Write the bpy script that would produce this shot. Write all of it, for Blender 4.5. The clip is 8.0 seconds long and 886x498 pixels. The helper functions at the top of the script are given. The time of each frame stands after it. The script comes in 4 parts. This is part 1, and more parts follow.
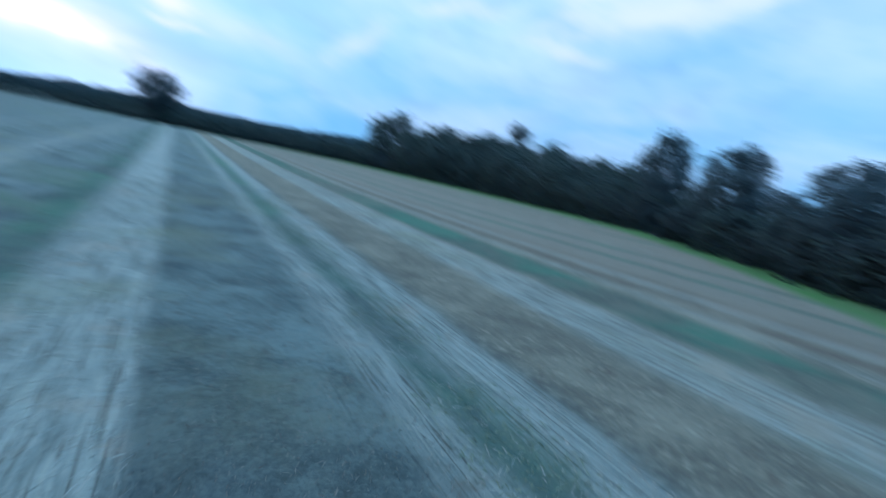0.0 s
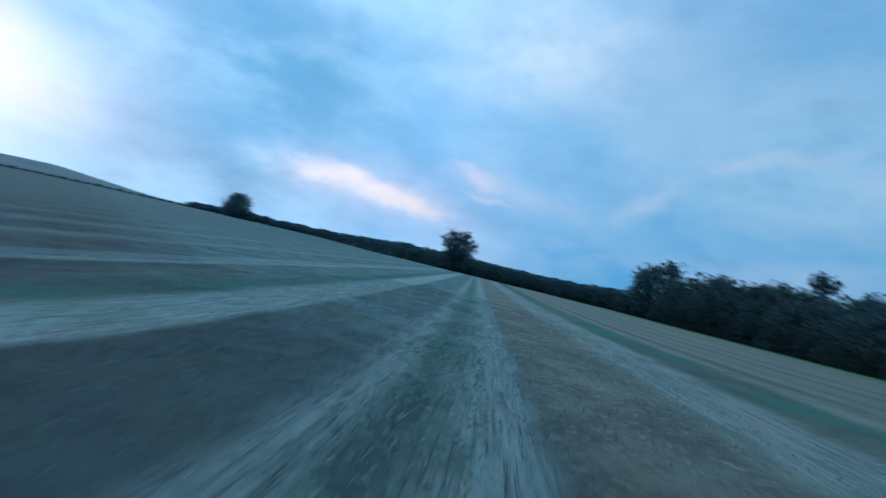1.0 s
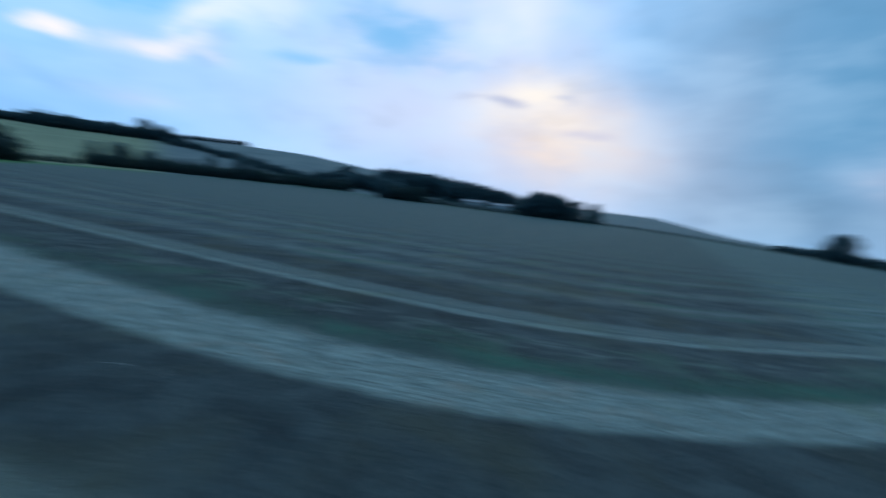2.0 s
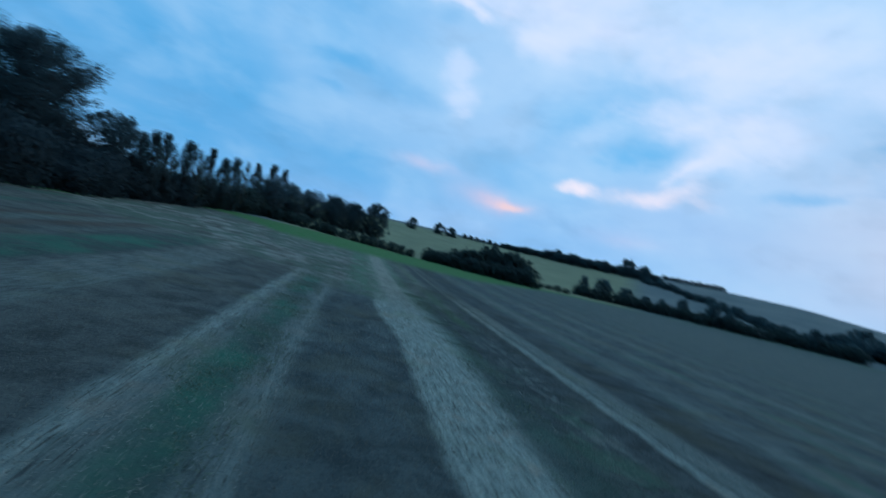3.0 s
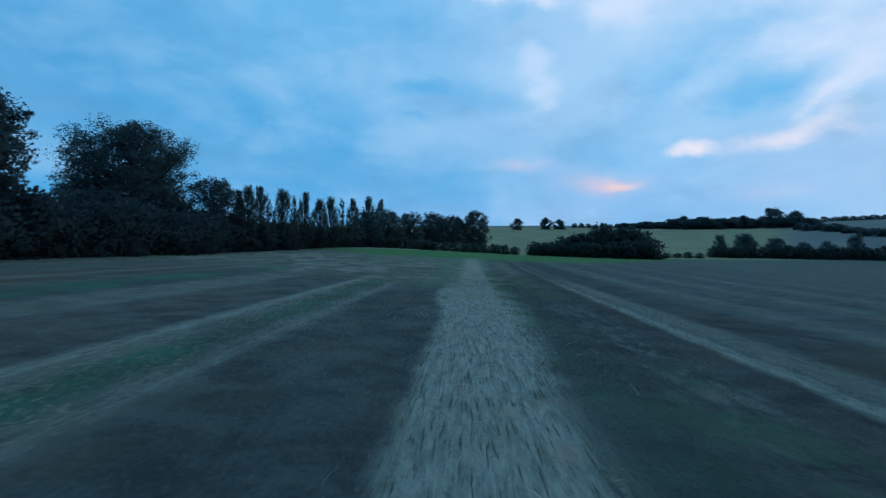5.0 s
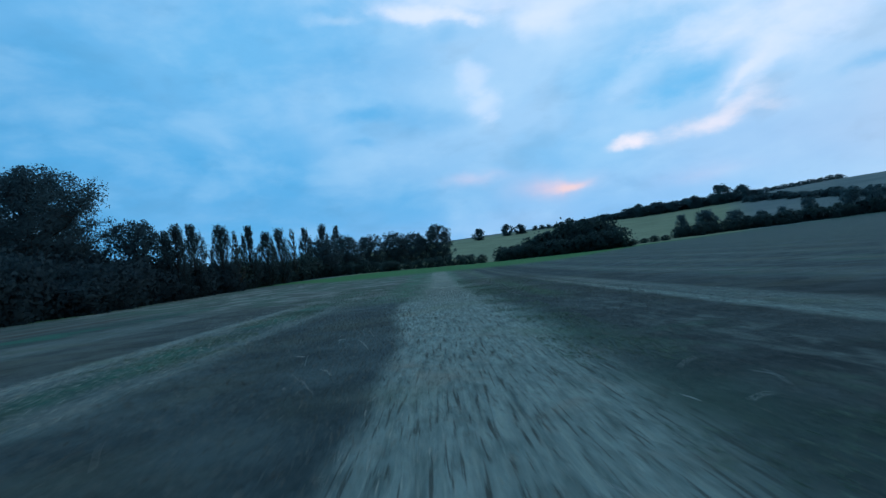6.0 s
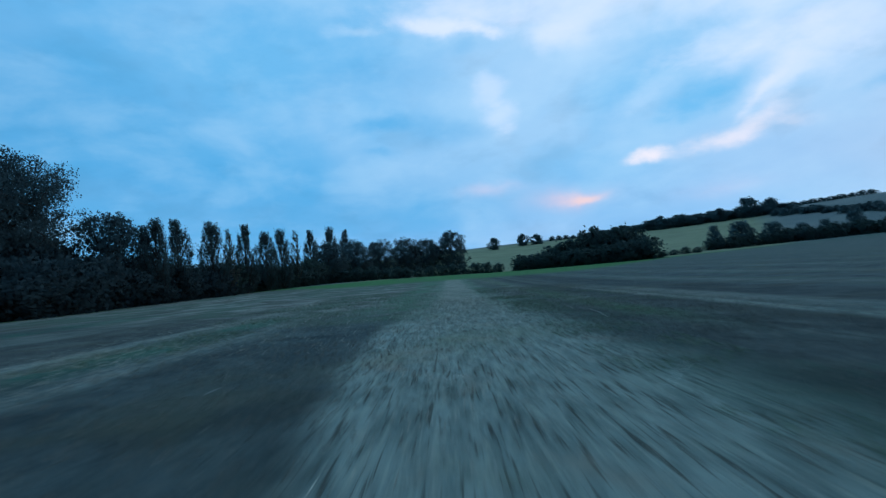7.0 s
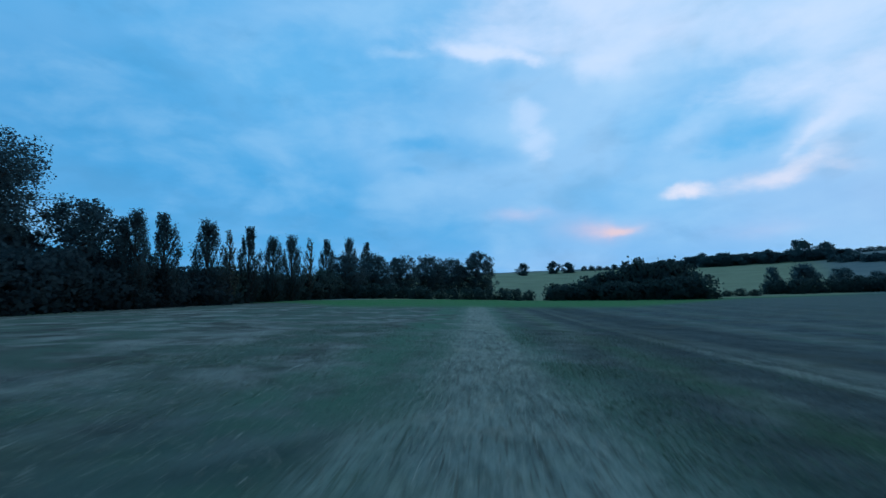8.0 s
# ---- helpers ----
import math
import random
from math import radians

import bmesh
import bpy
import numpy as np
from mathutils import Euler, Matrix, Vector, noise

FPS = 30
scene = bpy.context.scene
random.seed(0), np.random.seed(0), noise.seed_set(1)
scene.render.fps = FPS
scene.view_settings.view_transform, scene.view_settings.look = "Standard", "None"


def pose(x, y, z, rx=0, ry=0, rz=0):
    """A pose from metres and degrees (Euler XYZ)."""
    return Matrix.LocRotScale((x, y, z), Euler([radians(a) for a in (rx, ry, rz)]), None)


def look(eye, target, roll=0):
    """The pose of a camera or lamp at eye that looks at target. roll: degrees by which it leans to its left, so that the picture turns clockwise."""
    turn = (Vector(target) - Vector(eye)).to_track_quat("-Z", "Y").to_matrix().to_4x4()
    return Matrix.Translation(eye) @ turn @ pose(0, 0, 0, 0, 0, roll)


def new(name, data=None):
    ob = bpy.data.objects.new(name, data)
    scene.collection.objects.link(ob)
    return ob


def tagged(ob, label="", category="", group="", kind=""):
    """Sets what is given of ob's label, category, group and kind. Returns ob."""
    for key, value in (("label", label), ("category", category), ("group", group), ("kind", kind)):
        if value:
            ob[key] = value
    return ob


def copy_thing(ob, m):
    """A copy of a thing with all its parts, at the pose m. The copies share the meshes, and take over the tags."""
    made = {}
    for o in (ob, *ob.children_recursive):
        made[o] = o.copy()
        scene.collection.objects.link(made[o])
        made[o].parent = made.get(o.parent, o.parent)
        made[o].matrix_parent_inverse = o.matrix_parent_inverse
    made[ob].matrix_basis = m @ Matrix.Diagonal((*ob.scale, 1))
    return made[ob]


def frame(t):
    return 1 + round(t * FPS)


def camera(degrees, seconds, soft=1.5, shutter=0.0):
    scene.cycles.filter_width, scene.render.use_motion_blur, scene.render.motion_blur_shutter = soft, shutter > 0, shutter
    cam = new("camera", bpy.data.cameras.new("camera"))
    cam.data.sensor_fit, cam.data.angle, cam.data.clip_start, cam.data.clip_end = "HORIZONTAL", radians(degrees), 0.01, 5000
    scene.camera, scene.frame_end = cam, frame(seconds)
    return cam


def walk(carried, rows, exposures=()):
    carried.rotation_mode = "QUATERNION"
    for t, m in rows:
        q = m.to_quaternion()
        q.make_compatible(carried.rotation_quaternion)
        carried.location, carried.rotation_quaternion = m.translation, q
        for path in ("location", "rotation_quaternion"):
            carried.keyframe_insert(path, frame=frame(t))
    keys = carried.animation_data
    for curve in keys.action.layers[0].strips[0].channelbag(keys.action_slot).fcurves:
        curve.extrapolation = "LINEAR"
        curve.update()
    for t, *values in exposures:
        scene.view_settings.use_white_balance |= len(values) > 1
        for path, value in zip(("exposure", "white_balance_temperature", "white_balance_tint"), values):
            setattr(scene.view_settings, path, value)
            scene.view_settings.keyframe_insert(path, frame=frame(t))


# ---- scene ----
# Camera: a small aircraft skimming a stubble field. Rows: seconds, place, yaw, pitch, lean.
cam = camera(86.6, 8.0, soft=1.4, shutter=0.5)
PATH = [
    (0.00, (5.128, -7.553, 1.876), -164.05, -12.88, 11.24),
    (0.10, (4.605, -7.577, 1.731), -153.65, -8.88, 9.32),
    (0.20, (4.082, -7.601, 1.586), -143.05, -4.57, 7.09),
    (0.50, (2.579, -7.597, 1.218), -137.47, -1.85, 7.11),
    (0.75, (1.454, -7.439, 1.041), -134.15, -1.14, 8.94),
    (1.00, (0.310, -6.961, 1.000), -128.08, -0.93, 11.07),
    (1.25, (-0.991, -5.991, 1.107), -117.24, -0.98, 12.52),
    (1.50, (-2.322, -4.914, 1.439), -103.45, -1.47, 12.40),
    (1.70, (-3.317, -4.252, 1.921), -91.62, -2.34, 10.51),
    (1.75, (-3.525, -4.093, 2.045), -87.71, -2.97, 9.79),
    (1.80, (-3.715, -3.935, 2.168), -83.51, -3.68, 9.03),
    (2.00, (-4.255, -3.284, 2.620), -64.76, -6.51, 6.23),
    (2.20, (-4.249, -2.470, 2.837), -48.57, -7.50, 4.77),
    (2.50, (-3.739, -1.342, 3.110), -29.52, -5.77, 6.61),
    (2.75, (-3.040, -0.622, 3.250), -18.08, -2.76, 9.87),
    (3.00, (-2.235, -0.202, 3.282), -10.40, 0.65, 13.23),
    (3.30, (-1.317, -0.227, 3.137), -5.79, 3.86, 15.45),
    (3.50, (-0.870, -0.660, 2.902), -5.24, 4.48, 14.40),
    (4.00, (0.014, -0.421, 2.832), -0.20, 1.52, 8.46),
    (4.20, (0.273, 0.000, 2.764), 2.01, 0.51, 6.38),
    (4.50, (0.560, 0.895, 2.512), 3.67, -0.19, 3.91),
    (4.75, (0.718, 1.854, 2.222), 3.91, -0.22, 2.21),
    (5.00, (0.812, 2.988, 1.902), 3.40, 0.10, 0.65),
    (5.50, (0.835, 5.719, 1.303), 0.96, 1.35, -2.62),
    (6.00, (0.714, 8.905, 1.102), -1.10, 2.24, -7.60),
    (6.50, (0.637, 12.081, 0.889), -0.96, 3.12, -7.75),
    (7.00, (0.637, 16.073, 0.815), 0.39, 3.62, -6.23),
    (7.50, (0.513, 20.369, 0.923), 2.50, 4.82, -3.42),
    (8.00, (0.740, 24.324, 1.217), 3.60, 6.40, -1.74),
]


def flown(place, yaw, pitch, lean):
    turn = Matrix.Rotation(radians(yaw), 4, "Z") @ Matrix.Rotation(radians(90 + pitch), 4, "X")
    return Matrix.Translation(place) @ turn @ Matrix.Rotation(radians(lean), 4, "Z")


walk(cam, [(t, flown(p, yaw, pitch, lean)) for t, p, yaw, pitch, lean in PATH],
     exposures=[(0.0, 1.42, 6400, 12), (0.3, 1.16, 6250, 8), (0.5, 1.05, 6200, 7), (0.6, 0.95, 6100, 5), (1.0, 0.72, 5850, 0), (1.5, 0.42, 5800, -1), (2.2, 0.28, 6150, 5), (3.3, 0.0, 6050, 0), (4.2, -0.15, 5750, -4), (5.5, 0.12, 6150, -1), (6.5, 0.13, 6100, -2), (7.5, 0.08, 5950, -3), (8.0, 0.0, 5750, -4)])


# ---------------------------------------------------------------- node helpers
def node(nt, kind, **values):
    n = nt.nodes.new(kind)
    for key, value in values.items():
        if isinstance(value, bpy.types.NodeSocket):
            nt.links.new(value, n.inputs[key.replace("_", " ")])
        elif key.replace("_", " ") in n.inputs:
            n.inputs[key.replace("_", " ")].default_value = value
    return n


def calc(nt, op, a, b=0.0, c=0.0, clamp=False):
    n = nt.nodes.new("ShaderNodeMath")
    n.operation, n.use_clamp = op, clamp
    for socket, value in zip(n.inputs, (a, b, c)):
        if isinstance(value, bpy.types.NodeSocket):
            nt.links.new(value, socket)
        else:
            socket.default_value = value
    return n.outputs[0]


def vec(nt, op, a, b=(0, 0, 0), scale=None):
    n = nt.nodes.new("ShaderNodeVectorMath")
    n.operation = op
    for socket, value in zip(n.inputs, (a, b)):
        if isinstance(value, bpy.types.NodeSocket):
            nt.links.new(value, socket)
        else:
            socket.default_value = value
    if scale is not None:
        n.inputs["Scale"].default_value = scale
    return n.outputs["Value"] if op in ("DOT_PRODUCT", "LENGTH") else n.outputs[0]


def mix(nt, factor, a, b):
    n = nt.nodes.new("ShaderNodeMix")
    n.data_type = "RGBA"
    for socket, value in zip((n.inputs[0], n.inputs[6], n.inputs[7]), (factor, a, b)):
        if isinstance(value, bpy.types.NodeSocket):
            nt.links.new(value, socket)
        else:
            socket.default_value = value if isinstance(value, float) else (*value, 1)
    return n.outputs[2]


def ramp(nt, x, lo, hi, a=0.0, b=1.0):
    n = nt.nodes.new("ShaderNodeMapRange")
    n.interpolation_type = "SMOOTHSTEP"
    for socket, value in zip(n.inputs, (x, lo, hi, a, b)):
        if isinstance(value, bpy.types.NodeSocket):
            nt.links.new(value, socket)
        else:
            socket.default_value = value
    return n.outputs[0]


def fuzz(nt, vector, scale, detail=4.0, rough=0.55, distortion=0.0):
    n = nt.nodes.new("ShaderNodeTexNoise")
    nt.links.new(vector, n.inputs["Vector"])
    n.inputs["Scale"].default_value, n.inputs["Detail"].default_value = scale, detail
    n.inputs["Roughness"].default_value, n.inputs["Distortion"].default_value = rough, distortion
    return n.outputs["Fac"]


# ---------------------------------------------------------------- sky
SUN_AZ, SUN_EL = 83.0, 5.0
world = bpy.data.worlds.new("evening_sky")
scene.world = world
world.use_nodes = True
wt = world.node_tree
wt.nodes.clear()
way = vec(wt, "NORMALIZE", wt.nodes.new("ShaderNodeTexCoord").outputs["Generated"])
parts = wt.nodes.new("ShaderNodeSeparateXYZ")
wt.links.new(way, parts.inputs[0])
up = parts.outputs["Z"]
nishita = wt.nodes.new("ShaderNodeTexSky")
nishita.sky_type, nishita.sun_disc = "NISHITA", False
nishita.sun_elevation, nishita.sun_rotation = radians(SUN_EL), radians(SUN_AZ)
nishita.altitude, nishita.dust_density, nishita.ozone_density = 100, 1.0, 3.0
clear = vec(wt, "SCALE", nishita.outputs[0], scale=0.10)
sunward = vec(wt, "DOT_PRODUCT", way, (math.sin(radians(60)), math.cos(radians(60)), 0.25))
base = mix(wt, ramp(wt, sunward, -0.2, 1.0), (0.115, 0.415, 0.79), (0.26, 0.515, 0.85))
base = mix(wt, ramp(wt, up, 0.55, 1.0, 0.0, 0.7), base, (0.46, 0.63, 0.86))
base = mix(wt, 0.03, base, clear)
# clouds lie on a high flat sheet, so they crowd together towards the horizon
spread = calc(wt, "ADD", calc(wt, "MAXIMUM", up, 0.0), 0.42)
flat = wt.nodes.new("ShaderNodeCombineXYZ")
wt.links.new(calc(wt, "DIVIDE", parts.outputs["X"], spread), flat.inputs[0])
wt.links.new(calc(wt, "DIVIDE", parts.outputs["Y"], spread), flat.inputs[1])
sheet = flat.outputs[0]
wide = fuzz(wt, vec(wt, "ADD", sheet, (3.1, 1.7, 0)), 1.7, 3, 0.5, 0.5)
fine = fuzz(wt, vec(wt, "ADD", sheet, (0.4, 5.2, 0)), 5.0, 6, 0.55, 0.3)
veil = calc(wt, "ADD", calc(wt, "MULTIPLY", wide, 0.90), calc(wt, "MULTIPLY", fine, 0.10))
ragged = wt.nodes.new("ShaderNodeTexNoise")
wt.links.new(way, ragged.inputs["Vector"])
ragged.inputs["Scale"].default_value, ragged.inputs["Detail"].default_value = 9.0, 5.0
torn = vec(wt, "ADD", way, vec(wt, "SCALE", vec(wt, "SUBTRACT", ragged.outputs["Color"], (0.5, 0.5, 0.5)), scale=0.06))


def bank(az, el, wide_deg, high_deg, tilt=0.0):
    """How much of a cloud bank lies this way: azimuth from north, elevation, half sizes and tilt in degrees."""
    a, e, k = radians(az), radians(el), radians(tilt)
    east = Vector((math.cos(a), -math.sin(a), 0))
    north = Vector((-math.sin(a) * math.sin(e), -math.cos(a) * math.sin(e), math.cos(e)))
    along, across = east * math.cos(k) + north * math.sin(k), north * math.cos(k) - east * math.sin(k)
    mid = Vector((math.sin(a) * math.cos(e), math.cos(a) * math.cos(e), math.sin(e)))
    off = vec(wt, "SUBTRACT", torn, tuple(mid))
    p = vec(wt, "DOT_PRODUCT", off, tuple(along / radians(wide_deg)))
    q = vec(wt, "DOT_PRODUCT", off, tuple(across / radians(high_deg)))
    r = vec(wt, "DOT_PRODUCT", off, tuple(mid / radians(max(wide_deg, high_deg) * 2)))
    s = calc(wt, "ADD", calc(wt, "ADD", calc(wt, "MULTIPLY", p, p), calc(wt, "MULTIPLY", q, q)), calc(wt, "MULTIPLY", r, r))
    return calc(wt, "EXPONENT", calc(wt, "MULTIPLY", s, -1.0))


PALE, BLUE, DEEP, ROSE = (0.56, 0.68, 0.91), (0.12, 0.43, 0.80), (0.085, 0.355, 0.71), (0.74, 0.62, 0.80)
long_way = vec(wt, "MULTIPLY", way, (1.0, 1.0, 2.1))
tuftd = fuzz(wt, vec(wt, "ADD", sheet, (7.7, 2.1, 0)), 9.0, 7, 0.6, 0.25)
curd = ramp(wt, calc(wt, "ADD", calc(wt, "MULTIPLY", fine, 0.55), calc(wt, "MULTIPLY", tuftd, 0.45)), 0.40, 0.60)
rag = fuzz(wt, vec(wt, "ADD", long_way, (0.3, 0.1, 0.2)), 5.0, 6, 0.55, 0.15)
shred = fuzz(wt, vec(wt, "ADD", long_way, (4.3, 2.1, 1.2)), 15.0, 5, 0.58, 0.2)
swell_fine = fuzz(wt, vec(wt, "ADD", long_way, (8.3, 0.7, 5.2)), 11.0, 5, 0.55, 0.2)
colour = mix(wt, ramp(wt, veil, 0.34, 0.68, 0.0, 0.45), base, PALE)
# broad banks, then gaps of clear sky, then small soft clouds: azimuth, elevation, half width, half height, tilt, strength, colour
BANKS = [
    # pale veils
    (42, 27, 22, 9, -10, 0.75, (0.56, 0.70, 0.94)), (52, 14, 13, 7, 12, 0.6, (0.50, 0.64, 0.90)), (22, 27, 10, 5, -6, 0.5, PALE), (36, 8, 14, 4, 0, 0.5, (0.40, 0.54, 0.84)),
    (68, 20, 14, 9, 5, 0.85, (0.56, 0.62, 0.82)), (72, 8, 14, 8, 0, 0.9, (0.53, 0.51, 0.65)), (99, 9, 9, 11, 0, 0.65, (0.15, 0.30, 0.49)), (60, 9, 15, 6, 4, 0.85, (0.56, 0.60, 0.78)),
    (136, 23, 12, 7, 0, 0.95, (0.68, 0.80, 1.00)), (120, 27, 14, 7, 0, 0.5, (0.50, 0.72, 0.94)), (160, 13, 20, 8, 0, 0.65, (0.48, 0.74, 0.98)), (174, 19, 12, 5, 0, 0.6, (0.46, 0.71, 0.96)), (198, 12, 16, 8, 0, 0.6, (0.50, 0.70, 0.94)), (121, 4, 14, 5, 0, 0.6, (0.46, 0.54, 0.80)),
    (-36, 18, 10, 4, 6, 0.3, (0.26, 0.54, 0.86)), (-25, 25, 10, 3, 4, 0.35, (0.26, 0.54, 0.86)),
    # clear gaps
    (27, 20, 7, 3.2, 10, 0.6, BLUE), (106, 15, 9, 9, 0, 0.70, (0.09, 0.27, 0.48)), (101, 2, 13, 4, 0, 0.75, (0.21, 0.29, 0.42)), (105, 12, 15, 14, 0, 0.6, (0.12, 0.28, 0.46)), (142, 9, 15, 8, 0, 0.45, (0.24, 0.54, 0.92)), (99, 20, 12, 8, 0, 0.7, (0.12, 0.28, 0.48)),
    (-16, 8, 24, 7, 0, 0.75, DEEP), (-46, 18, 20, 12, 0, 0.75, (0.075, 0.32, 0.65)), (-29, 13.6, 8, 1.6, -4, 0.5, DEEP), (2, 17.5, 5, 1.4, -4, 0.4, DEEP), (-8, 24, 8, 2, 6, 0.3, DEEP), (152, 5, 12, 3, 0, 0.4, (0.22, 0.52, 0.86)), (165, 24, 6, 3, 0, 0.3, BLUE), (173, 14.2, 5, 1.6, -8, 0.65, BLUE), (186, 12.5, 9, 3, 12, 0.55, BLUE), (200, 9, 9, 4, 0, 0.6, BLUE), (12, 4, 30, 3, 0, 0.35, (0.34, 0.50, 0.84)),
    # the afterglow
    (77, 7.5, 8, 4.6, -8, 0.92, (0.80, 0.64, 0.57)), (73, 12, 6.0, 2.8, 12, 0.85, (0.92, 0.79, 0.69)), (80, 8.8, 4.5, 2.0, -14, 0.65, (0.95, 0.80, 0.68)), (93, 8, 5.5, 11, 0, 0.6, (0.30, 0.36, 0.49)), (84, 7, 5, 5, 0, 0.6, (0.66, 0.55, 0.56)), (70, 20, 5, 4, 20, 0.6, (0.74, 0.76, 0.92)),
    # glow of the low clouds
    (118, 4.6, 9.0, 2.2, -4, 0.65, (0.66, 0.62, 0.78)), (131, 8.2, 4.5, 1.8, -10, 0.5, (0.62, 0.64, 0.84)), (139, 6.4, 6, 1.4, -6, 0.4, (0.60, 0.64, 0.86)),
    (15.4, 7.7, 4.2, 1.2, -3, 0.65, (0.64, 0.53, 0.72)), (6.8, 10.0, 3.4, 0.7, -4, 0.4, ROSE), (31, 6.2, 4, 0.9, 0, 0.25, ROSE),
]
# clouds with torn edges: azimuth, elevation, half width, half height, tilt, strength, colour
TORN = [
    # blue gaps first
    (55.5, 17.4, 8.5, 3.6, -3, 0.95, (0.20, 0.43, 0.72)), (58, 14.6, 10, 0.75, 3, 0.7, (0.30, 0.47, 0.74)), (30.5, 16.0, 6.0, 2.0, 12, 0.85, (0.15, 0.45, 0.81)), (46.5, 13.3, 4, 0.9, 0, 0.8, (0.22, 0.47, 0.80)), (-5.5, 19.1, 5.0, 1.1, -2, 0.7, (0.10, 0.38, 0.74)), (-7.5, 16.2, 2.6, 0.6, -2, 0.5, (0.10, 0.38, 0.74)), (4.6, 26.0, 1.6, 1.3, 30, 0.6, (0.24, 0.48, 0.80)),
    # small grey clouds before the afterglow
    (70.4, 11.5, 2.4, 0.6, -8, 0.9, (0.42, 0.43, 0.58)), (77.4, 12.1, 2.2, 0.6, -6, 0.8, (0.44, 0.46, 0.60)), (79.8, 8.5, 3.2, 0.65, -6, 0.75, (0.56, 0.52, 0.62)), (66.5, 12.0, 2.0, 0.4, -6, 0.5, (0.46, 0.47, 0.60)),
    # lit clouds
    (115.5, 4.9, 8.5, 1.7, -2, 0.75, (0.84, 0.70, 0.76)), (123.5, 3.8, 7.0, 1.35, -13, 0.8, (0.90, 0.74, 0.76)), (130.5, 8.4, 3.0, 1.1, -20, 0.6, (0.74, 0.70, 0.84)), (132, 6.0, 3.0, 0.6, -8, 0.55, (0.74, 0.70, 0.84)), (150, 8.5, 4.5, 1.5, 40, 0.45, (0.66, 0.72, 0.92)), (161, 14.0, 7.0, 1.2, 10, 0.55, (0.66, 0.74, 0.95)), (173.5, 11.8, 5.0, 1.0, -4, 0.55, (0.66, 0.74, 0.95)), (174.5, 18.6, 3.5, 2.6, 40, 0.6, (0.70, 0.77, 0.97)), (183, 17.0, 12, 2.0, 14, 0.55, (0.70, 0.77, 0.97)),
    (16.0, 7.6, 3.6, 0.9, -2, 0.6, (0.80, 0.58, 0.70)), (16.6, 7.45, 2.0, 0.55, -1, 0.75, (0.92, 0.62, 0.64)), (24.1, 11.1, 2.2, 0.75, 2, 1.0, (0.92, 0.80, 0.90)), (32.6, 11.2, 5.6, 1.2, 3, 0.85, (0.86, 0.76, 0.88)), (35.0, 12.3, 3.6, 1.0, 18, 0.6, (0.82, 0.76, 0.90)), (37.0, 16.0, 5.5, 1.9, 42, 0.7, (0.70, 0.74, 0.94)), (35.0, 14.7, 4.2, 0.55, 42, 0.5, (0.78, 0.77, 0.94)), (25.0, 17.6, 4.0, 1.8, 30, 0.4, (0.60, 0.72, 0.95)), (7.6, 21.4, 2.2, 1.9, 10, 0.6, (0.68, 0.74, 0.96)), (8.8, 18.3, 2.0, 2.1, -20, 0.65, (0.68, 0.74, 0.96)), (9.5, 16.6, 1.2, 0.7, 0, 0.5, (0.68, 0.74, 0.96)),
    (2.0, 29.0, 6.0, 1.0, -13, 0.85, (0.76, 0.77, 0.97)), (7.5, 27.6, 2.6, 0.9, -18, 0.8, (0.78, 0.78, 0.97)), (34, 20.0, 7.5, 1.5, -6, 0.55, (0.74, 0.77, 0.97)), (42, 19, 7, 3, 0, 0.5, (0.72, 0.75, 0.95)), (-7.5, 29.2, 4, 0.8, 2, 0.4, (0.62, 0.73, 0.95)),
]
# broken white cloud high up: where it lies and how thick it is
BROKEN = [(8.0, 32, 7, 3.0, -8, 0.8), (14, 31, 10, 4, 4, 0.9), (22, 34, 12, 6, 0, 0.8), (17, 26, 5, 2.2, 10, 0.6), (37, 19.6, 6, 1.8, 10, 0.6), (40, 25, 12, 5, 0, 0.75),
          (42, 17, 6, 3.5, 20, 0.6), (28, 27, 8, 2.5, -8, 0.5), (-6, 31, 8, 2, 0, 0.3), (-20, 17, 12, 2.5, 4, 0.15), (60, 22, 10, 4, 0, 0.4)]
for az, el, w, h, tilt, much, tone in BANKS:
    here = bank(az, el, w, h, tilt)
    if sum(tone) > 1.95:
        here = calc(wt, "MULTIPLY", here, calc(wt, "ADD", 0.72, calc(wt, "MULTIPLY", curd, 0.34)), clamp=True)
    colour = mix(wt, calc(wt, "MULTIPLY", here, much), colour, tone)
# mottled thin cloud, pale and blue by turns
colour = mix(wt, ramp(wt, rag, 0.42, 0.70, 0.0, 0.22), colour, (0.58, 0.75, 0.96))
colour = mix(wt, ramp(wt, calc(wt, "ADD", calc(wt, "MULTIPLY", rag, 0.5), calc(wt, "MULTIPLY", swell_fine, 0.5)), 0.50, 0.34, 0.0, 0.22), colour, vec(wt, "SCALE", colour, scale=0.66))
thick = 0.0
for az, el, w, h, tilt, much in BROKEN:
    thick = calc(wt, "ADD", thick, calc(wt, "MULTIPLY", bank(az, el, w, h, tilt), much))
body = ramp(wt, calc(wt, "ADD", calc(wt, "MINIMUM", thick, 1.1), calc(wt, "MULTIPLY", calc(wt, "SUBTRACT", rag, 0.5), 2.4)), 0.15, 1.55)
colour = mix(wt, calc(wt, "MULTIPLY", calc(wt, "MULTIPLY", body, ramp(wt, thick, 0.03, 0.5)), 0.86), colour, (0.72, 0.75, 0.96))
rough_edge = calc(wt, "ADD", calc(wt, "MULTIPLY", calc(wt, "SUBTRACT", shred, 0.5), 1.1), calc(wt, "MULTIPLY", calc(wt, "SUBTRACT", rag, 0.5), 1.1))
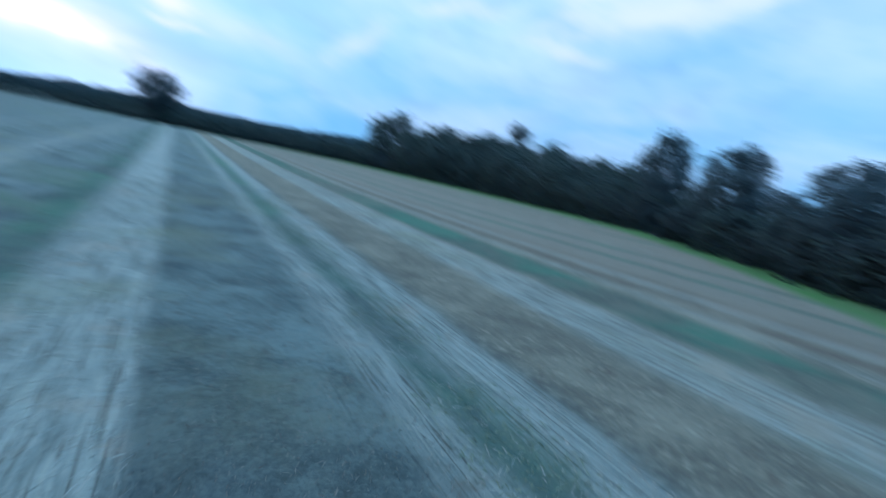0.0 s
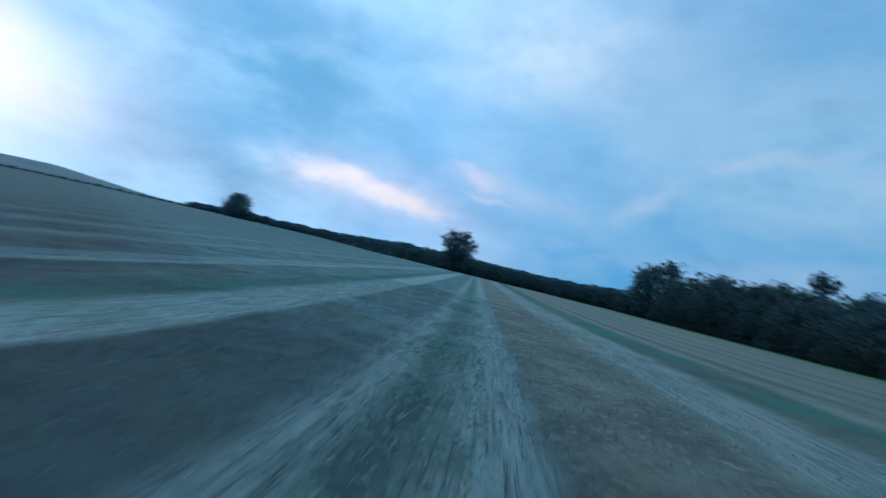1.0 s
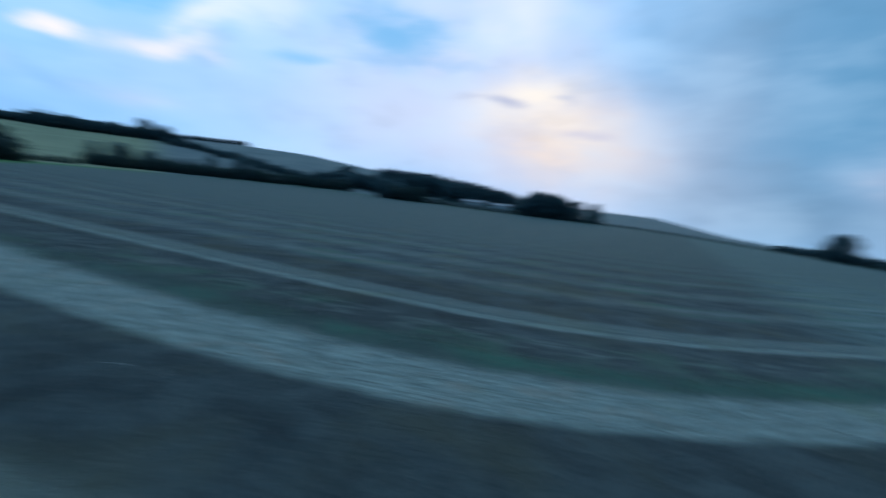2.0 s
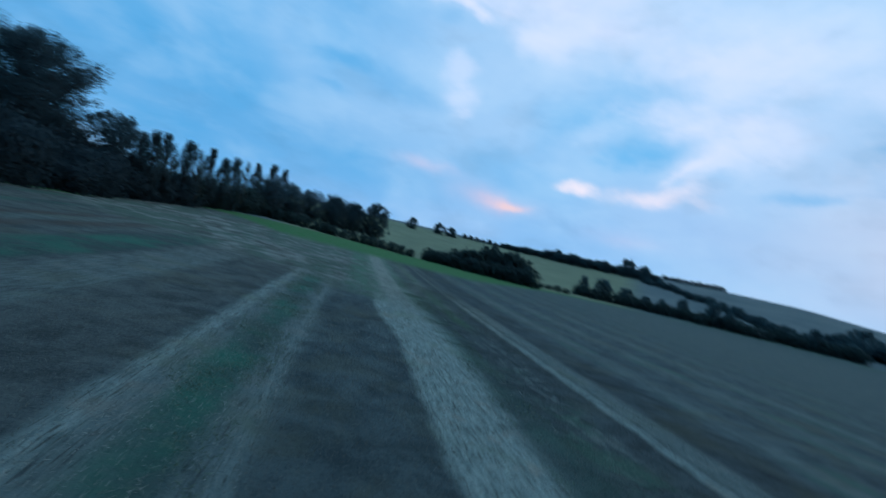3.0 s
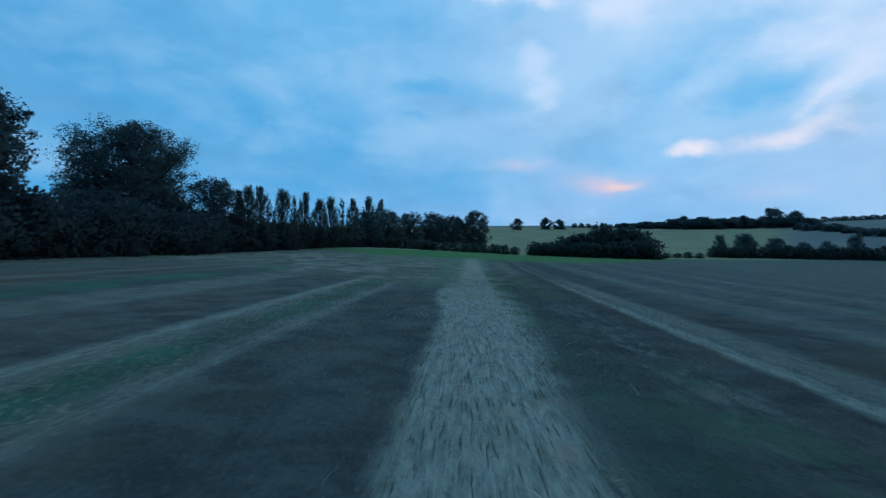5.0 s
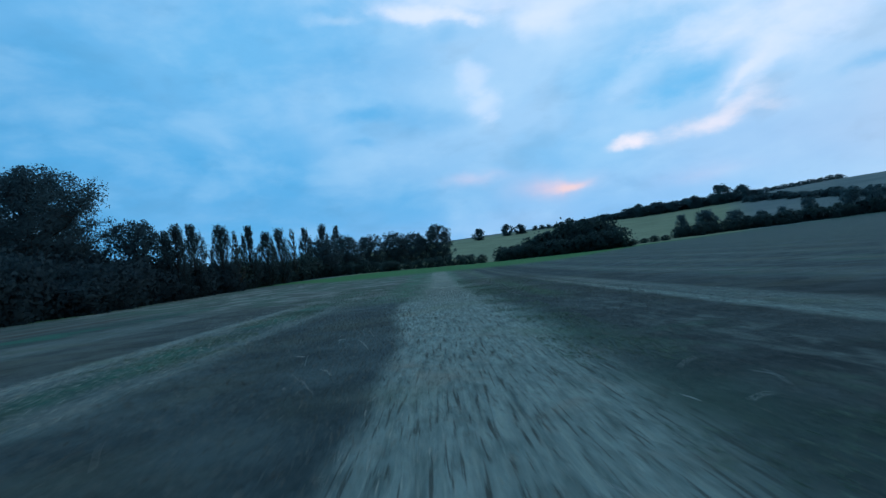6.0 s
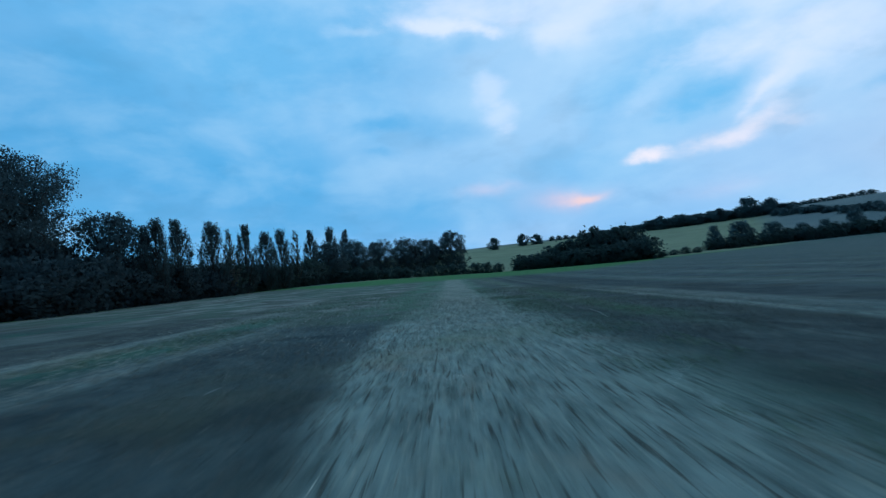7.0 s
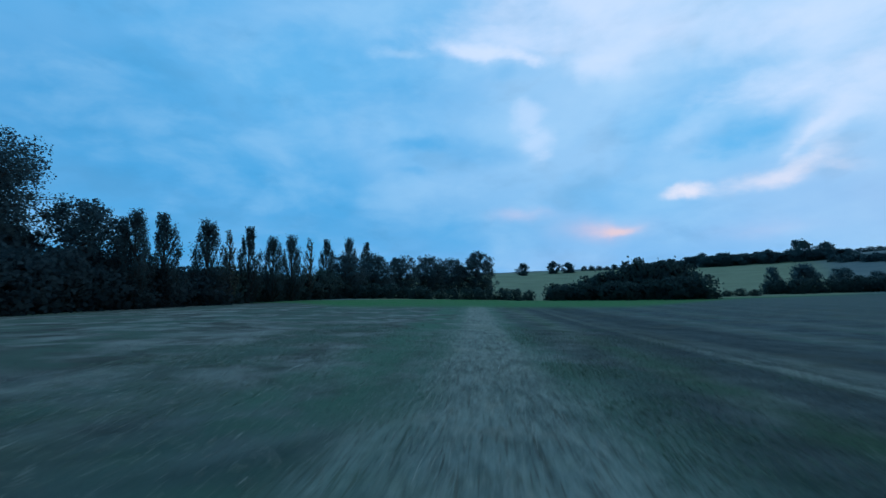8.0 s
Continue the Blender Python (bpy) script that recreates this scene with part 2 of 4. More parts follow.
for az, el, w, h, tilt, much, tone in TORN:
    here = bank(az, el, w, h, tilt)
    here = ramp(wt, calc(wt, "ADD", here, calc(wt, "MULTIPLY", rough_edge, ramp(wt, here, 0.02, 0.45))), 0.08, 1.25)
    colour = mix(wt, calc(wt, "MULTIPLY", here, much), colour, tone)

# the sky away from the afterglow is dimmer
dim = vec(wt, "DOT_PRODUCT", way, (math.sin(radians(175)), math.cos(radians(175)), 0.0))
colour = mix(wt, ramp(wt, dim, 0.1, 1.0, 0.0, 0.52), colour, (0.0, 0.0, 0.0))
final = node(wt, "ShaderNodeBackground", Color=colour, Strength=1.0)
wt.links.new(final.outputs[0], wt.nodes.new("ShaderNodeOutputWorld").inputs[0])

# the last glow of the sun behind cloud
sun_data = bpy.data.lights.new("sun", "SUN")
sun_data.energy, sun_data.angle, sun_data.color = 0.22, radians(25), (1.0, 0.90, 0.82)
sun = new("sun", sun_data)
a, e = radians(SUN_AZ), radians(12)
sun.matrix_world = look((0, 0, 60), Vector((0, 0, 60)) - Vector((math.sin(a) * math.cos(e), math.cos(a) * math.cos(e), math.sin(e))))


# ---------------------------------------------------------------- materials
def material(name):
    m = bpy.data.materials.new(name)
    m.use_nodes = True
    nt = m.node_tree
    return m, nt, nt.nodes["Principled BSDF"]


def attribute(nt, name):
    n = nt.nodes.new("ShaderNodeAttribute")
    n.attribute_name = name
    return n.outputs["Fac"]


def place(nt):
    return nt.nodes.new("ShaderNodeNewGeometry").outputs["Position"]


def bump(nt, bsdf, height, strength, distance):
    n = nt.nodes.new("ShaderNodeBump")
    n.inputs["Strength"].default_value, n.inputs["Distance"].default_value = strength, distance
    nt.links.new(height, n.inputs["Height"])
    nt.links.new(n.outputs[0], bsdf.inputs["Normal"])


def foliage(name, dark, light, rough=0.6):
    m, nt, bsdf = material(name)
    at = place(nt)
    tone = calc(nt, "ADD", calc(nt, "MULTIPLY", fuzz(nt, at, 0.35, 3), 0.6),
                calc(nt, "MULTIPLY", nt.nodes.new("ShaderNodeNewGeometry").outputs["Random Per Island"], 0.4))
    nt.links.new(mix(nt, ramp(nt, tone, 0.25, 0.75), dark, light), bsdf.inputs["Base Color"])
    bsdf.inputs["Roughness"].default_value = rough
    bsdf.inputs["Specular IOR Level"].default_value = 0.06
    # leaves let some light through
    thin = nt.nodes.new("ShaderNodeBsdfTranslucent")
    both = nt.nodes.new("ShaderNodeMixShader")
    both.inputs[0].default_value = 0.45
    nt.links.new(bsdf.inputs["Base Color"].links[0].from_socket, thin.inputs["Color"])
    nt.links.new(bsdf.outputs[0], both.inputs[1])
    nt.links.new(thin.outputs[0], both.inputs[2])
    nt.links.new(both.outputs[0], nt.nodes["Material Output"].inputs["Surface"])
    return m


def bark(name, dark, light):
    m, nt, bsdf = material(name)
    at = vec(nt, "MULTIPLY", place(nt), (6, 6, 1.2))
    grain = fuzz(nt, at, 2.0, 6, 0.7)
    nt.links.new(mix(nt, ramp(nt, grain, 0.3, 0.7), dark, light), bsdf.inputs["Base Color"])
    bsdf.inputs["Roughness"].default_value = 0.9
    bump(nt, bsdf, grain, 0.7, 0.04)
    return m


LEAF_DARK = foliage("dark_leaves", (0.046, 0.082, 0.098), (0.066, 0.106, 0.118))
LEAF_POPLAR = foliage("poplar_leaves", (0.050, 0.086, 0.098), (0.074, 0.112, 0.118))
LEAF_PALE = foliage("willow_leaves", (0.07, 0.095, 0.07), (0.14, 0.17, 0.12))
LEAF_WOOD = foliage("wood_leaves", (0.034, 0.062, 0.068), (0.054, 0.090, 0.082))
LEAF_HEDGE = foliage("hedge_leaves", (0.028, 0.050, 0.062), (0.044, 0.070, 0.078))
# distant leaves, with aerial haze put into the colour: paler and bluer
LEAF_HAZED = foliage("hazed_leaves", (0.058, 0.106, 0.122), (0.076, 0.126, 0.138))
BARK = bark("rough_bark", (0.020, 0.022, 0.022), (0.045, 0.046, 0.044))


# ---------------------------------------------------------------- lie of the land
BEND, BEND_Y, BEND_SOFT = 1.082, -2.66, 2.45


def swath(x, y):
    """How far east of the first swath's edge a place lies, counted across the rows, which bend in the middle of the field."""
    return x - BEND * BEND_SOFT * np.logaddexp(0, -(y - BEND_Y) / BEND_SOFT)


def smooth(x, lo, hi):
    t = np.clip((x - lo) / (hi - lo), 0, 1)
    return t * t * (3 - 2 * t)


def edge_radius(az):
    """How far the field reaches, by the compass direction in degrees."""
    return np.interp(az % 360, (0, 20, 45, 90, 112, 130, 154, 167, 176, 180, 184.5, 189, 195, 215, 245, 270, 300, 330, 345, 360),
                     (107, 121, 168, 190, 180, 122, 92, 72, 54, 44, 34, 26, 22, 21, 24, 27, 31, 53, 100, 107))


def land(x, y):
    x, y = np.asarray(x, float), np.asarray(y, float)
    r = np.hypot(x, y) + 1e-6
    k = np.minimum(1, 150 / r)
    u, v = x * k, y * k
    near = -0.0434 * (15 * np.tanh(u / 15) * (u > 0) + np.minimum(u, 0) - 0.35 * np.minimum(u + 12, 0)) - 0.013 * np.maximum(u, 0)
    near = near + 0.022 * np.logaddexp(0, (v - 45) / 8) * 8 - 0.056 * np.logaddexp(0, (-v - 10) / 5) * 5
    az = np.degrees(np.arctan2(x, y)) % 360
    rise = np.interp(az, (0, 40, 48, 53, 60, 72, 82, 88, 96, 102, 112, 200, 225, 275, 300, 330, 345, 360), (3.0, 3.0, 2.85, 2.4, 1.7, 0.5, 0.1, 0.0, -1.2, -1.7, -2.4, -2.4, -1.9, 1.3, 1.8, 1.8, 2.4, 3.0))
    roll = 0.12 * np.sin(r / 90 + az / 17) + 0.1 * np.sin(az / 5.5)
    slope = np.tan(np.radians(rise + roll))
    crest = 1.5 + np.where(slope < 0, np.maximum(r, 420), 420) * slope
    far = smooth(r, 130, 430)
    return near * (1 - far) + crest * far


def graded(lo, hi, a, b, step, grow):
    """Grid lines, step apart between a and b and ever wider outside."""
    line = list(np.arange(a, b, step))
    s, x = step, line[-1]
    while x < hi:
        s *= grow
        x += s
        line.append(x)
    s, x = step, a
    while x > lo:
        s *= grow
        x -= s
        line.insert(0, x)
    return np.array(line)


def sheet_mesh(name, xs, ys):
    gx, gy = np.meshgrid(xs, ys)
    verts = np.stack([gx, gy, land(gx, gy)], -1).reshape(-1, 3)
    n, m = len(xs), len(ys)
    i = np.arange((m - 1) * n).reshape(m - 1, n)[:, :-1].ravel()
    faces = np.stack([i, i + 1, i + n + 1, i + n], -1)
    return quads(name, verts, faces)


def quads(name, verts, faces, smooth_shaded=True):
    me = bpy.data.meshes.new(name)
    k = faces.shape[1]
    me.vertices.add(len(verts))
    me.vertices.foreach_set("co", np.ascontiguousarray(verts, dtype=np.float32).ravel())
    me.loops.add(faces.size)
    me.loops.foreach_set("vertex_index", np.ascontiguousarray(faces, dtype=np.int32).ravel())
    me.polygons.add(len(faces))
    me.polygons.foreach_set("loop_start", np.arange(0, faces.size, k, dtype=np.int32))
    me.polygons.foreach_set("use_smooth", np.full(len(faces), smooth_shaded))
    me.update(calc_edges=True)
    return me


def mark(me, name, values):
    me.attributes.new(name, "FLOAT", "POINT").data.foreach_set("value", np.asarray(values, dtype=np.float32))


# ---------------------------------------------------------------- the field
m, nt, bsdf = material("stubble_field")
at = place(nt)
u0 = attribute(nt, "swath")
edge = attribute(nt, "edge")
wobble = calc(nt, "MULTIPLY", calc(nt, "SUBTRACT", fuzz(nt, at, 0.9, 4), 0.5), 0.5)
wander = calc(nt, "MULTIPLY", calc(nt, "SUBTRACT", fuzz(nt, at, 0.07, 2), 0.5), 0.35)
u = calc(nt, "ADD", u0, wobble)
# rows run along the swaths: streaks stretched along them
rows = nt.nodes.new("ShaderNodeCombineXYZ")
nt.links.new(calc(nt, "MULTIPLY", u0, 7.0), rows.inputs[0])
posn = nt.nodes.new("ShaderNodeSeparateXYZ")
nt.links.new(at, posn.inputs[0])
northing = posn.outputs["Y"]
nt.links.new(calc(nt, "MULTIPLY", northing, 1.3), rows.inputs[1])
streak = fuzz(nt, rows.outputs[0], 1.0, 6, 0.6, 0.4)
thin = nt.nodes.new("ShaderNodeCombineXYZ")
nt.links.new(calc(nt, "MULTIPLY", u0, 24.0), thin.inputs[0])
nt.links.new(calc(nt, "MULTIPLY", northing, 1.5), thin.inputs[1])
strand = fuzz(nt, thin.outputs[0], 1.0, 3, 0.55, 0.6)
grain = fuzz(nt, at, 14.0, 6, 0.7)
blot = fuzz(nt, at, 0.35, 5, 0.6, 0.4)
tuft = fuzz(nt, at, 3.2, 5, 0.65, 0.4)
patchy = fuzz(nt, at, 0.16, 4, 0.6)
clod = fuzz(nt, vec(nt, "ADD", at, (31.0, 7.0, 0.0)), 0.9, 5, 0.6, 0.5)


def band(x, lo, hi, soft):
    return calc(nt, "MULTIPLY", ramp(nt, x, lo - soft, lo + soft), ramp(nt, x, hi + soft, hi - soft))


def both(a, b):
    return calc(nt, "MULTIPLY", a, b)


def either(a, b):
    return calc(nt, "MAXIMUM", a, b)


def blend(a, b, share):
    return calc(nt, "ADD", calc(nt, "MULTIPLY", a, 1 - share), calc(nt, "MULTIPLY", b, share))


uw = calc(nt, "ADD", u, wander)
# brown stubble, pale straw, green weeds: each mottled at several sizes
dark = mix(nt, ramp(nt, blend(grain, clod, 0.55), 0.38, 0.62), (0.042, 0.062, 0.066), (0.108, 0.146, 0.146))
dark = mix(nt, ramp(nt, blot, 0.46, 0.70, 0.0, 0.55), dark, (0.108, 0.120, 0.082))
dark = mix(nt, ramp(nt, tuft, 0.56, 0.75, 0.0, 0.5), dark, (0.050, 0.050, 0.046))
tan = mix(nt, ramp(nt, blend(grain, clod, 0.5), 0.38, 0.62), (0.072, 0.072, 0.062), (0.156, 0.150, 0.122))
tan = mix(nt, ramp(nt, tuft, 0.54, 0.70, 0.0, 0.6), tan, (0.070, 0.060, 0.050))
tan = mix(nt, ramp(nt, fuzz(nt, at, 7.0, 4, 0.6), 0.56, 0.70, 0.0, 0.5), tan, (0.25, 0.235, 0.19))
straw = mix(nt, ramp(nt, streak, 0.30, 0.66), (0.162, 0.218, 0.202), (0.308, 0.386, 0.352))
straw = mix(nt, ramp(nt, streak, 0.37, 0.27, 0.0, 0.6), straw, (0.085, 0.08, 0.066))
straw = mix(nt, ramp(nt, strand, 0.52, 0.68, 0.0, 0.45), straw, (0.40, 0.46, 0.39))
straw = mix(nt, ramp(nt, strand, 0.44, 0.35, 0.0, 0.75), straw, (0.060, 0.060, 0.050))
straw = mix(nt, ramp(nt, clod, 0.54, 0.68, 0.0, 0.6), straw, (0.31, 0.30, 0.245))
straw = mix(nt, ramp(nt, blot, 0.52, 0.70, 0.0, 0.6), straw, (0.21, 0.265, 0.185))
straw = mix(nt, ramp(nt, tuft, 0.56, 0.72, 0.0, 0.55), straw, (0.175, 0.18, 0.15))
weeds = mix(nt, ramp(nt, blot, 0.35, 0.66), (0.054, 0.090, 0.078), (0.050, 0.158, 0.112))
weeds = mix(nt, ramp(nt, tuft, 0.50, 0.70, 0.0, 0.5), weeds, (0.120, 0.180, 0.135))
far_side = both(ramp(nt, u, -4.9, -6.2), ramp(nt, northing, 8.0, -8.0, 0.35, 1.0))
dark = mix(nt, far_side, dark, tan)
# the dark ground is painted lighter at the south end, for the brighter exposure there
dark = mix(nt, ramp(nt, northing, -7.0, -12.5), mix(nt, ramp(nt, northing, 3.0, 9.0), vec(nt, "SCALE", dark, scale=0.78), vec(nt, "SCALE", dark, scale=0.96)), vec(nt, "MULTIPLY", dark, (1.45, 1.58, 1.50)))
spill = calc(nt, "SUBTRACT", u, ramp(nt, northing, 8.0, 19.0, 0.0, 0.55))
light = both(ramp(nt, calc(nt, "ADD", u, ramp(nt, northing, 16.0, 22.0, 0.0, 0.6)), -0.2, 0.2), ramp(nt, spill, 2.55, 1.6))
for lo, hi, s, much in ((-5.5, -5.0, 0.2, 0.75), (6.4, 7.0, 0.2, 0.8), (7.0, 8.3, 0.4, 0.45)):
    light = either(light, both(calc(nt, "MULTIPLY", band(u, lo, hi, s), much), ramp(nt, northing, 46.0, 30.0, 0.3, 1.0)))
# these two are bleached only south of the bend
for lo, hi, s, much in ((-5.45, -4.2, 0.25, 0.80), (-3.8, -2.95, 0.35, 0.66)):
    light = either(light, both(calc(nt, "MULTIPLY", band(u, lo, hi, s), much), both(ramp(nt, northing, 0.0, -7.0, 0.5, 1.0), ramp(nt, northing, 46.0, 30.0, 0.3, 1.0))))
light = either(light, both(calc(nt, "MULTIPLY", band(u, -3.45, -3.0, 0.25), 0.5), ramp(nt, northing, 46.0, 30.0)))
# lanes west of these, each of its own width and paleness
for lo, hi, s, much in ((-10.9, -8.5, 0.5, 0.62), (-9.3, -8.6, 0.3, 0.72), (-14.8, -14.1, 0.45, 0.35), (-17.4, -16.3, 0.4, 0.55), (-21.0, -18.8, 0.9, 0.25), (-24.4, -22.6, 0.9, 0.35), (-30.5, -26.5, 1.2, 0.2)):
    light = either(light, both(calc(nt, "MULTIPLY", band(uw, lo, hi, s), much), both(ramp(nt, northing, 8.0, -6.0, 0.5, 1.0), ramp(nt, blend(streak, patchy, 0.6), 0.32, 0.56, 0.45, 1.0))))
# swaths farther off repeat with the width of the cutter, some paler than others
left = calc(nt, "FLOORED_MODULO", calc(nt, "SUBTRACT", -30.0, uw), 7.2)
right = calc(nt, "PINGPONG", calc(nt, "ADD", uw, -13.0), 2.75)
lane = nt.nodes.new("ShaderNodeCombineXYZ")
nt.links.new(calc(nt, "MULTIPLY", u0, 0.21), lane.inputs[0])
nt.links.new(calc(nt, "MULTIPLY", northing, 0.02), lane.inputs[1])
uneven = ramp(nt, fuzz(nt, lane.outputs[0], 1.0, 3, 0.6), 0.30, 0.66, 0.15, 1.0)
west = both(either(band(left, 2.8, 4.1, 0.5), calc(nt, "MULTIPLY", band(left, 6.3, 6.8, 0.3), 0.9)), ramp(nt, u, -30.0, -30.6))
east = both(both(ramp(nt, right, 1.9, 0.2), ramp(nt, u, 9.4, 10.6)), ramp(nt, u, 50.0, 10.0, 0.08, 0.48))
rest = both(calc(nt, "ADD", calc(nt, "MULTIPLY", west, 0.2), east), uneven)
light = either(light, both(rest, ramp(nt, patchy, 0.25, 0.6, 0.45, 0.85)))
lumps = nt.nodes.new("ShaderNodeCombineXYZ")
nt.links.new(calc(nt, "MULTIPLY", u0, 2.6), lumps.inputs[0])
nt.links.new(calc(nt, "MULTIPLY", northing, 1.0), lumps.inputs[1])
clumps = both(band(u, 3.9, 5.3, 0.5), ramp(nt, fuzz(nt, lumps.outputs[0], 1.0, 5, 0.65, 0.5), 0.46, 0.64, 0.0, 0.34))
light = either(light, clumps)
speck = ramp(nt, blend(tuft, blot, 0.5), 0.42, 0.58, 0.15, 0.95)
green = both(band(u, -4.6, -3.7, 0.25), blend(speck, ramp(nt, northing, -2.0, 8.0, 0.6, 1.0), 0.6))
for lo, hi, s, much in ((-13.6, -11.2, 0.4, 0.9), (-21.8, -20.8, 0.4, 0.6), (-26.0, -24.8, 0.4, 0.6)):
    green = either(green, both(calc(nt, "MULTIPLY", band(uw, lo, hi, s), much), ramp(nt, blend(patchy, blot, 0.5), 0.36, 0.56, 0.45, 1.0)))
green = either(green, either(both(band(u, 2.15, 3.3, 0.5), both(ramp(nt, patchy, 0.3, 0.6, 0.45, 0.8), ramp(nt, northing, 2.0, 14.0, 1.0, 0.45))), both(band(u, 3.0, 5.2, 0.6), ramp(nt, blend(blot, tuft, 0.4), 0.48, 0.58, 0.0, 0.4))))
green = either(green, both(both(both(band(left, 4.2, 5.6, 0.5), ramp(nt, u, -30.0, -30.6)), ramp(nt, blend(patchy, blot, 0.4), 0.40, 0.56, 0.25, 0.95)), ramp(nt, uneven, 0.0, 0.6)))
green = either(green, both(both(band(right, 0.6, 1.4, 0.4), ramp(nt, u, 9.8, 11.0)), ramp(nt, patchy, 0.42, 0.62, 0.0, 0.5)))
umber = both(either(band(uw, -16.2, -15.2, 0.3), band(uw, -18.2, -17.5, 0.3)), ramp(nt, blot, 0.3, 0.6, 0.4, 0.9))
dark = mix(nt, calc(nt, "MULTIPLY", umber, 0.7), dark, (0.100, 0.082, 0.064))
dark = mix(nt, both(band(u, 2.6, 11.0, 0.8), ramp(nt, northing, -2.0, 4.0)), dark, vec(nt, "SCALE", dark, scale=0.74))
plainer = both(both(ramp(nt, u, -13.8, -18.0), ramp(nt, northing, 0.0, -8.0)), ramp(nt, patchy, 0.3, 0.6, 0.35, 0.75))
# the light swath is greener and worn towards the north end
straw = mix(nt, ramp(nt, northing, 22.0, 33.0, 0.0, 0.6), straw, mix(nt, ramp(nt, blend(streak, clod, 0.5), 0.36, 0.6), (0.105, 0.112, 0.086), (0.315, 0.330, 0.262)))
soil = mix(nt, plainer, mix(nt, light, dark, straw), mix(nt, grain, (0.145, 0.138, 0.108), (0.240, 0.228, 0.180)))
soil = mix(nt, green, soil, weeds)
brink = either(band(u, -1.1, 0.15, 0.35), band(u, 1.85, 2.7, 0.35))
soil = mix(nt, both(both(brink, ramp(nt, northing, 22.0, 33.0)), ramp(nt, blend(blot, tuft, 0.4), 0.38, 0.58, 0.25, 0.75)), soil, (0.070, 0.150, 0.100))
# towards the north end the swaths fade into trodden, weedy ground
patches = mix(nt, ramp(nt, blend(clod, fuzz(nt, vec(nt, "MULTIPLY", at, (0.5, 0.32, 1.0)), 1.0, 4, 0.6, 0.4), 0.6), 0.40, 0.58), (0.085, 0.092, 0.078), (0.265, 0.285, 0.250))
patches = mix(nt, ramp(nt, blend(blot, patchy, 0.4), 0.44, 0.58), patches, (0.095, 0.140, 0.108))
patches = mix(nt, ramp(nt, fuzz(nt, at, 0.6, 4, 0.6, 0.6), 0.54, 0.68, 0.0, 0.7), patches, (0.062, 0.070, 0.058))
patches = mix(nt, both(band(u, -2.2, -0.6, 0.5), ramp(nt, blot, 0.35, 0.55, 0.3, 0.9)), patches, (0.10, 0.19, 0.125))
edgeward = calc(nt, "ADD", northing, calc(nt, "MULTIPLY", calc(nt, "MINIMUM", u, 0.0), 0.55))
north = both(ramp(nt, calc(nt, "ADD", edgeward, calc(nt, "MULTIPLY", calc(nt, "SUBTRACT", blot, 0.5), 10.0)), 23.0, 31.0), both(ramp(nt, northing, 85.0, 60.0), ramp(nt, u, 0.0, -0.8)))
north = either(north, both(ramp(nt, northing, 24.0, 36.0), both(calc(nt, "ADD", calc(nt, "MULTIPLY", ramp(nt, u, 2.0, 2.8), 0.45), 0.10), ramp(nt, u, 6.5, 4.0))))
soil = mix(nt, both(both(band(u, 4.0, 4.8, 0.35), ramp(nt, northing, 20.0, 28.0)), ramp(nt, blot, 0.35, 0.55, 0.4, 0.9)), soil, (0.052, 0.110, 0.055))
soil = mix(nt, calc(nt, "MULTIPLY", north, 0.9), soil, patches)
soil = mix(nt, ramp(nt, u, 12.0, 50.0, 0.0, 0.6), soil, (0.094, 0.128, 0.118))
verge = mix(nt, ramp(nt, grain, 0.3, 0.7), (0.046, 0.145, 0.048), (0.078, 0.215, 0.070))
verge = mix(nt, ramp(nt, blend(blot, clod, 0.5), 0.42, 0.62, 0.0, 0.5), verge, (0.105, 0.150, 0.090))
# far grass, its blue-grey cast painted in for the haze over the hill
hazy_meadow = mix(nt, ramp(nt, fuzz(nt, at, 0.05, 5), 0.3, 0.7), (0.105, 0.142, 0.145), (0.145, 0.182, 0.176))
pale = mix(nt, ramp(nt, fuzz(nt, at, 0.08, 4), 0.3, 0.7), (0.165, 0.200, 0.125), (0.215, 0.250, 0.155))
out = calc(nt, "ADD", edge, calc(nt, "MULTIPLY", wobble, 1.2))
soil = mix(nt, attribute(nt, "verge"), soil, verge)
outer = mix(nt, attribute(nt, "pale"), hazy_meadow, pale)
soil = mix(nt, ramp(nt, out, -1.5, -3.0), soil, outer)
soil = mix(nt, ramp(nt, grain, 0.3, 0.7, 0.0, 0.3), soil, vec(nt, "SCALE", soil, scale=0.6))
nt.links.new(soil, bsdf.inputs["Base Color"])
bsdf.inputs["Roughness"].default_value = 0.95
bsdf.inputs["Specular IOR Level"].default_value = 0.1
bump(nt, bsdf, calc(nt, "ADD", calc(nt, "ADD", grain, streak), tuft), 0.9, 0.09)
FIELD = m

me = sheet_mesh("ground", graded(-3200, 3200, -14, 16, 0.5, 1.045), graded(-3200, 3200, -26, 42, 0.6, 1.045))
co = np.empty(len(me.vertices) * 3, np.float32)
me.vertices.foreach_get("co", co)
gx, gy = co.reshape(-1, 3)[:, 0].astype(float), co.reshape(-1, 3)[:, 1].astype(float)
mark(me, "swath", swath(gx, gy))
gaz, gr = np.degrees(np.arctan2(gx, gy)), np.hypot(gx, gy)
mark(me, "edge", edge_radius(gaz) - gr)
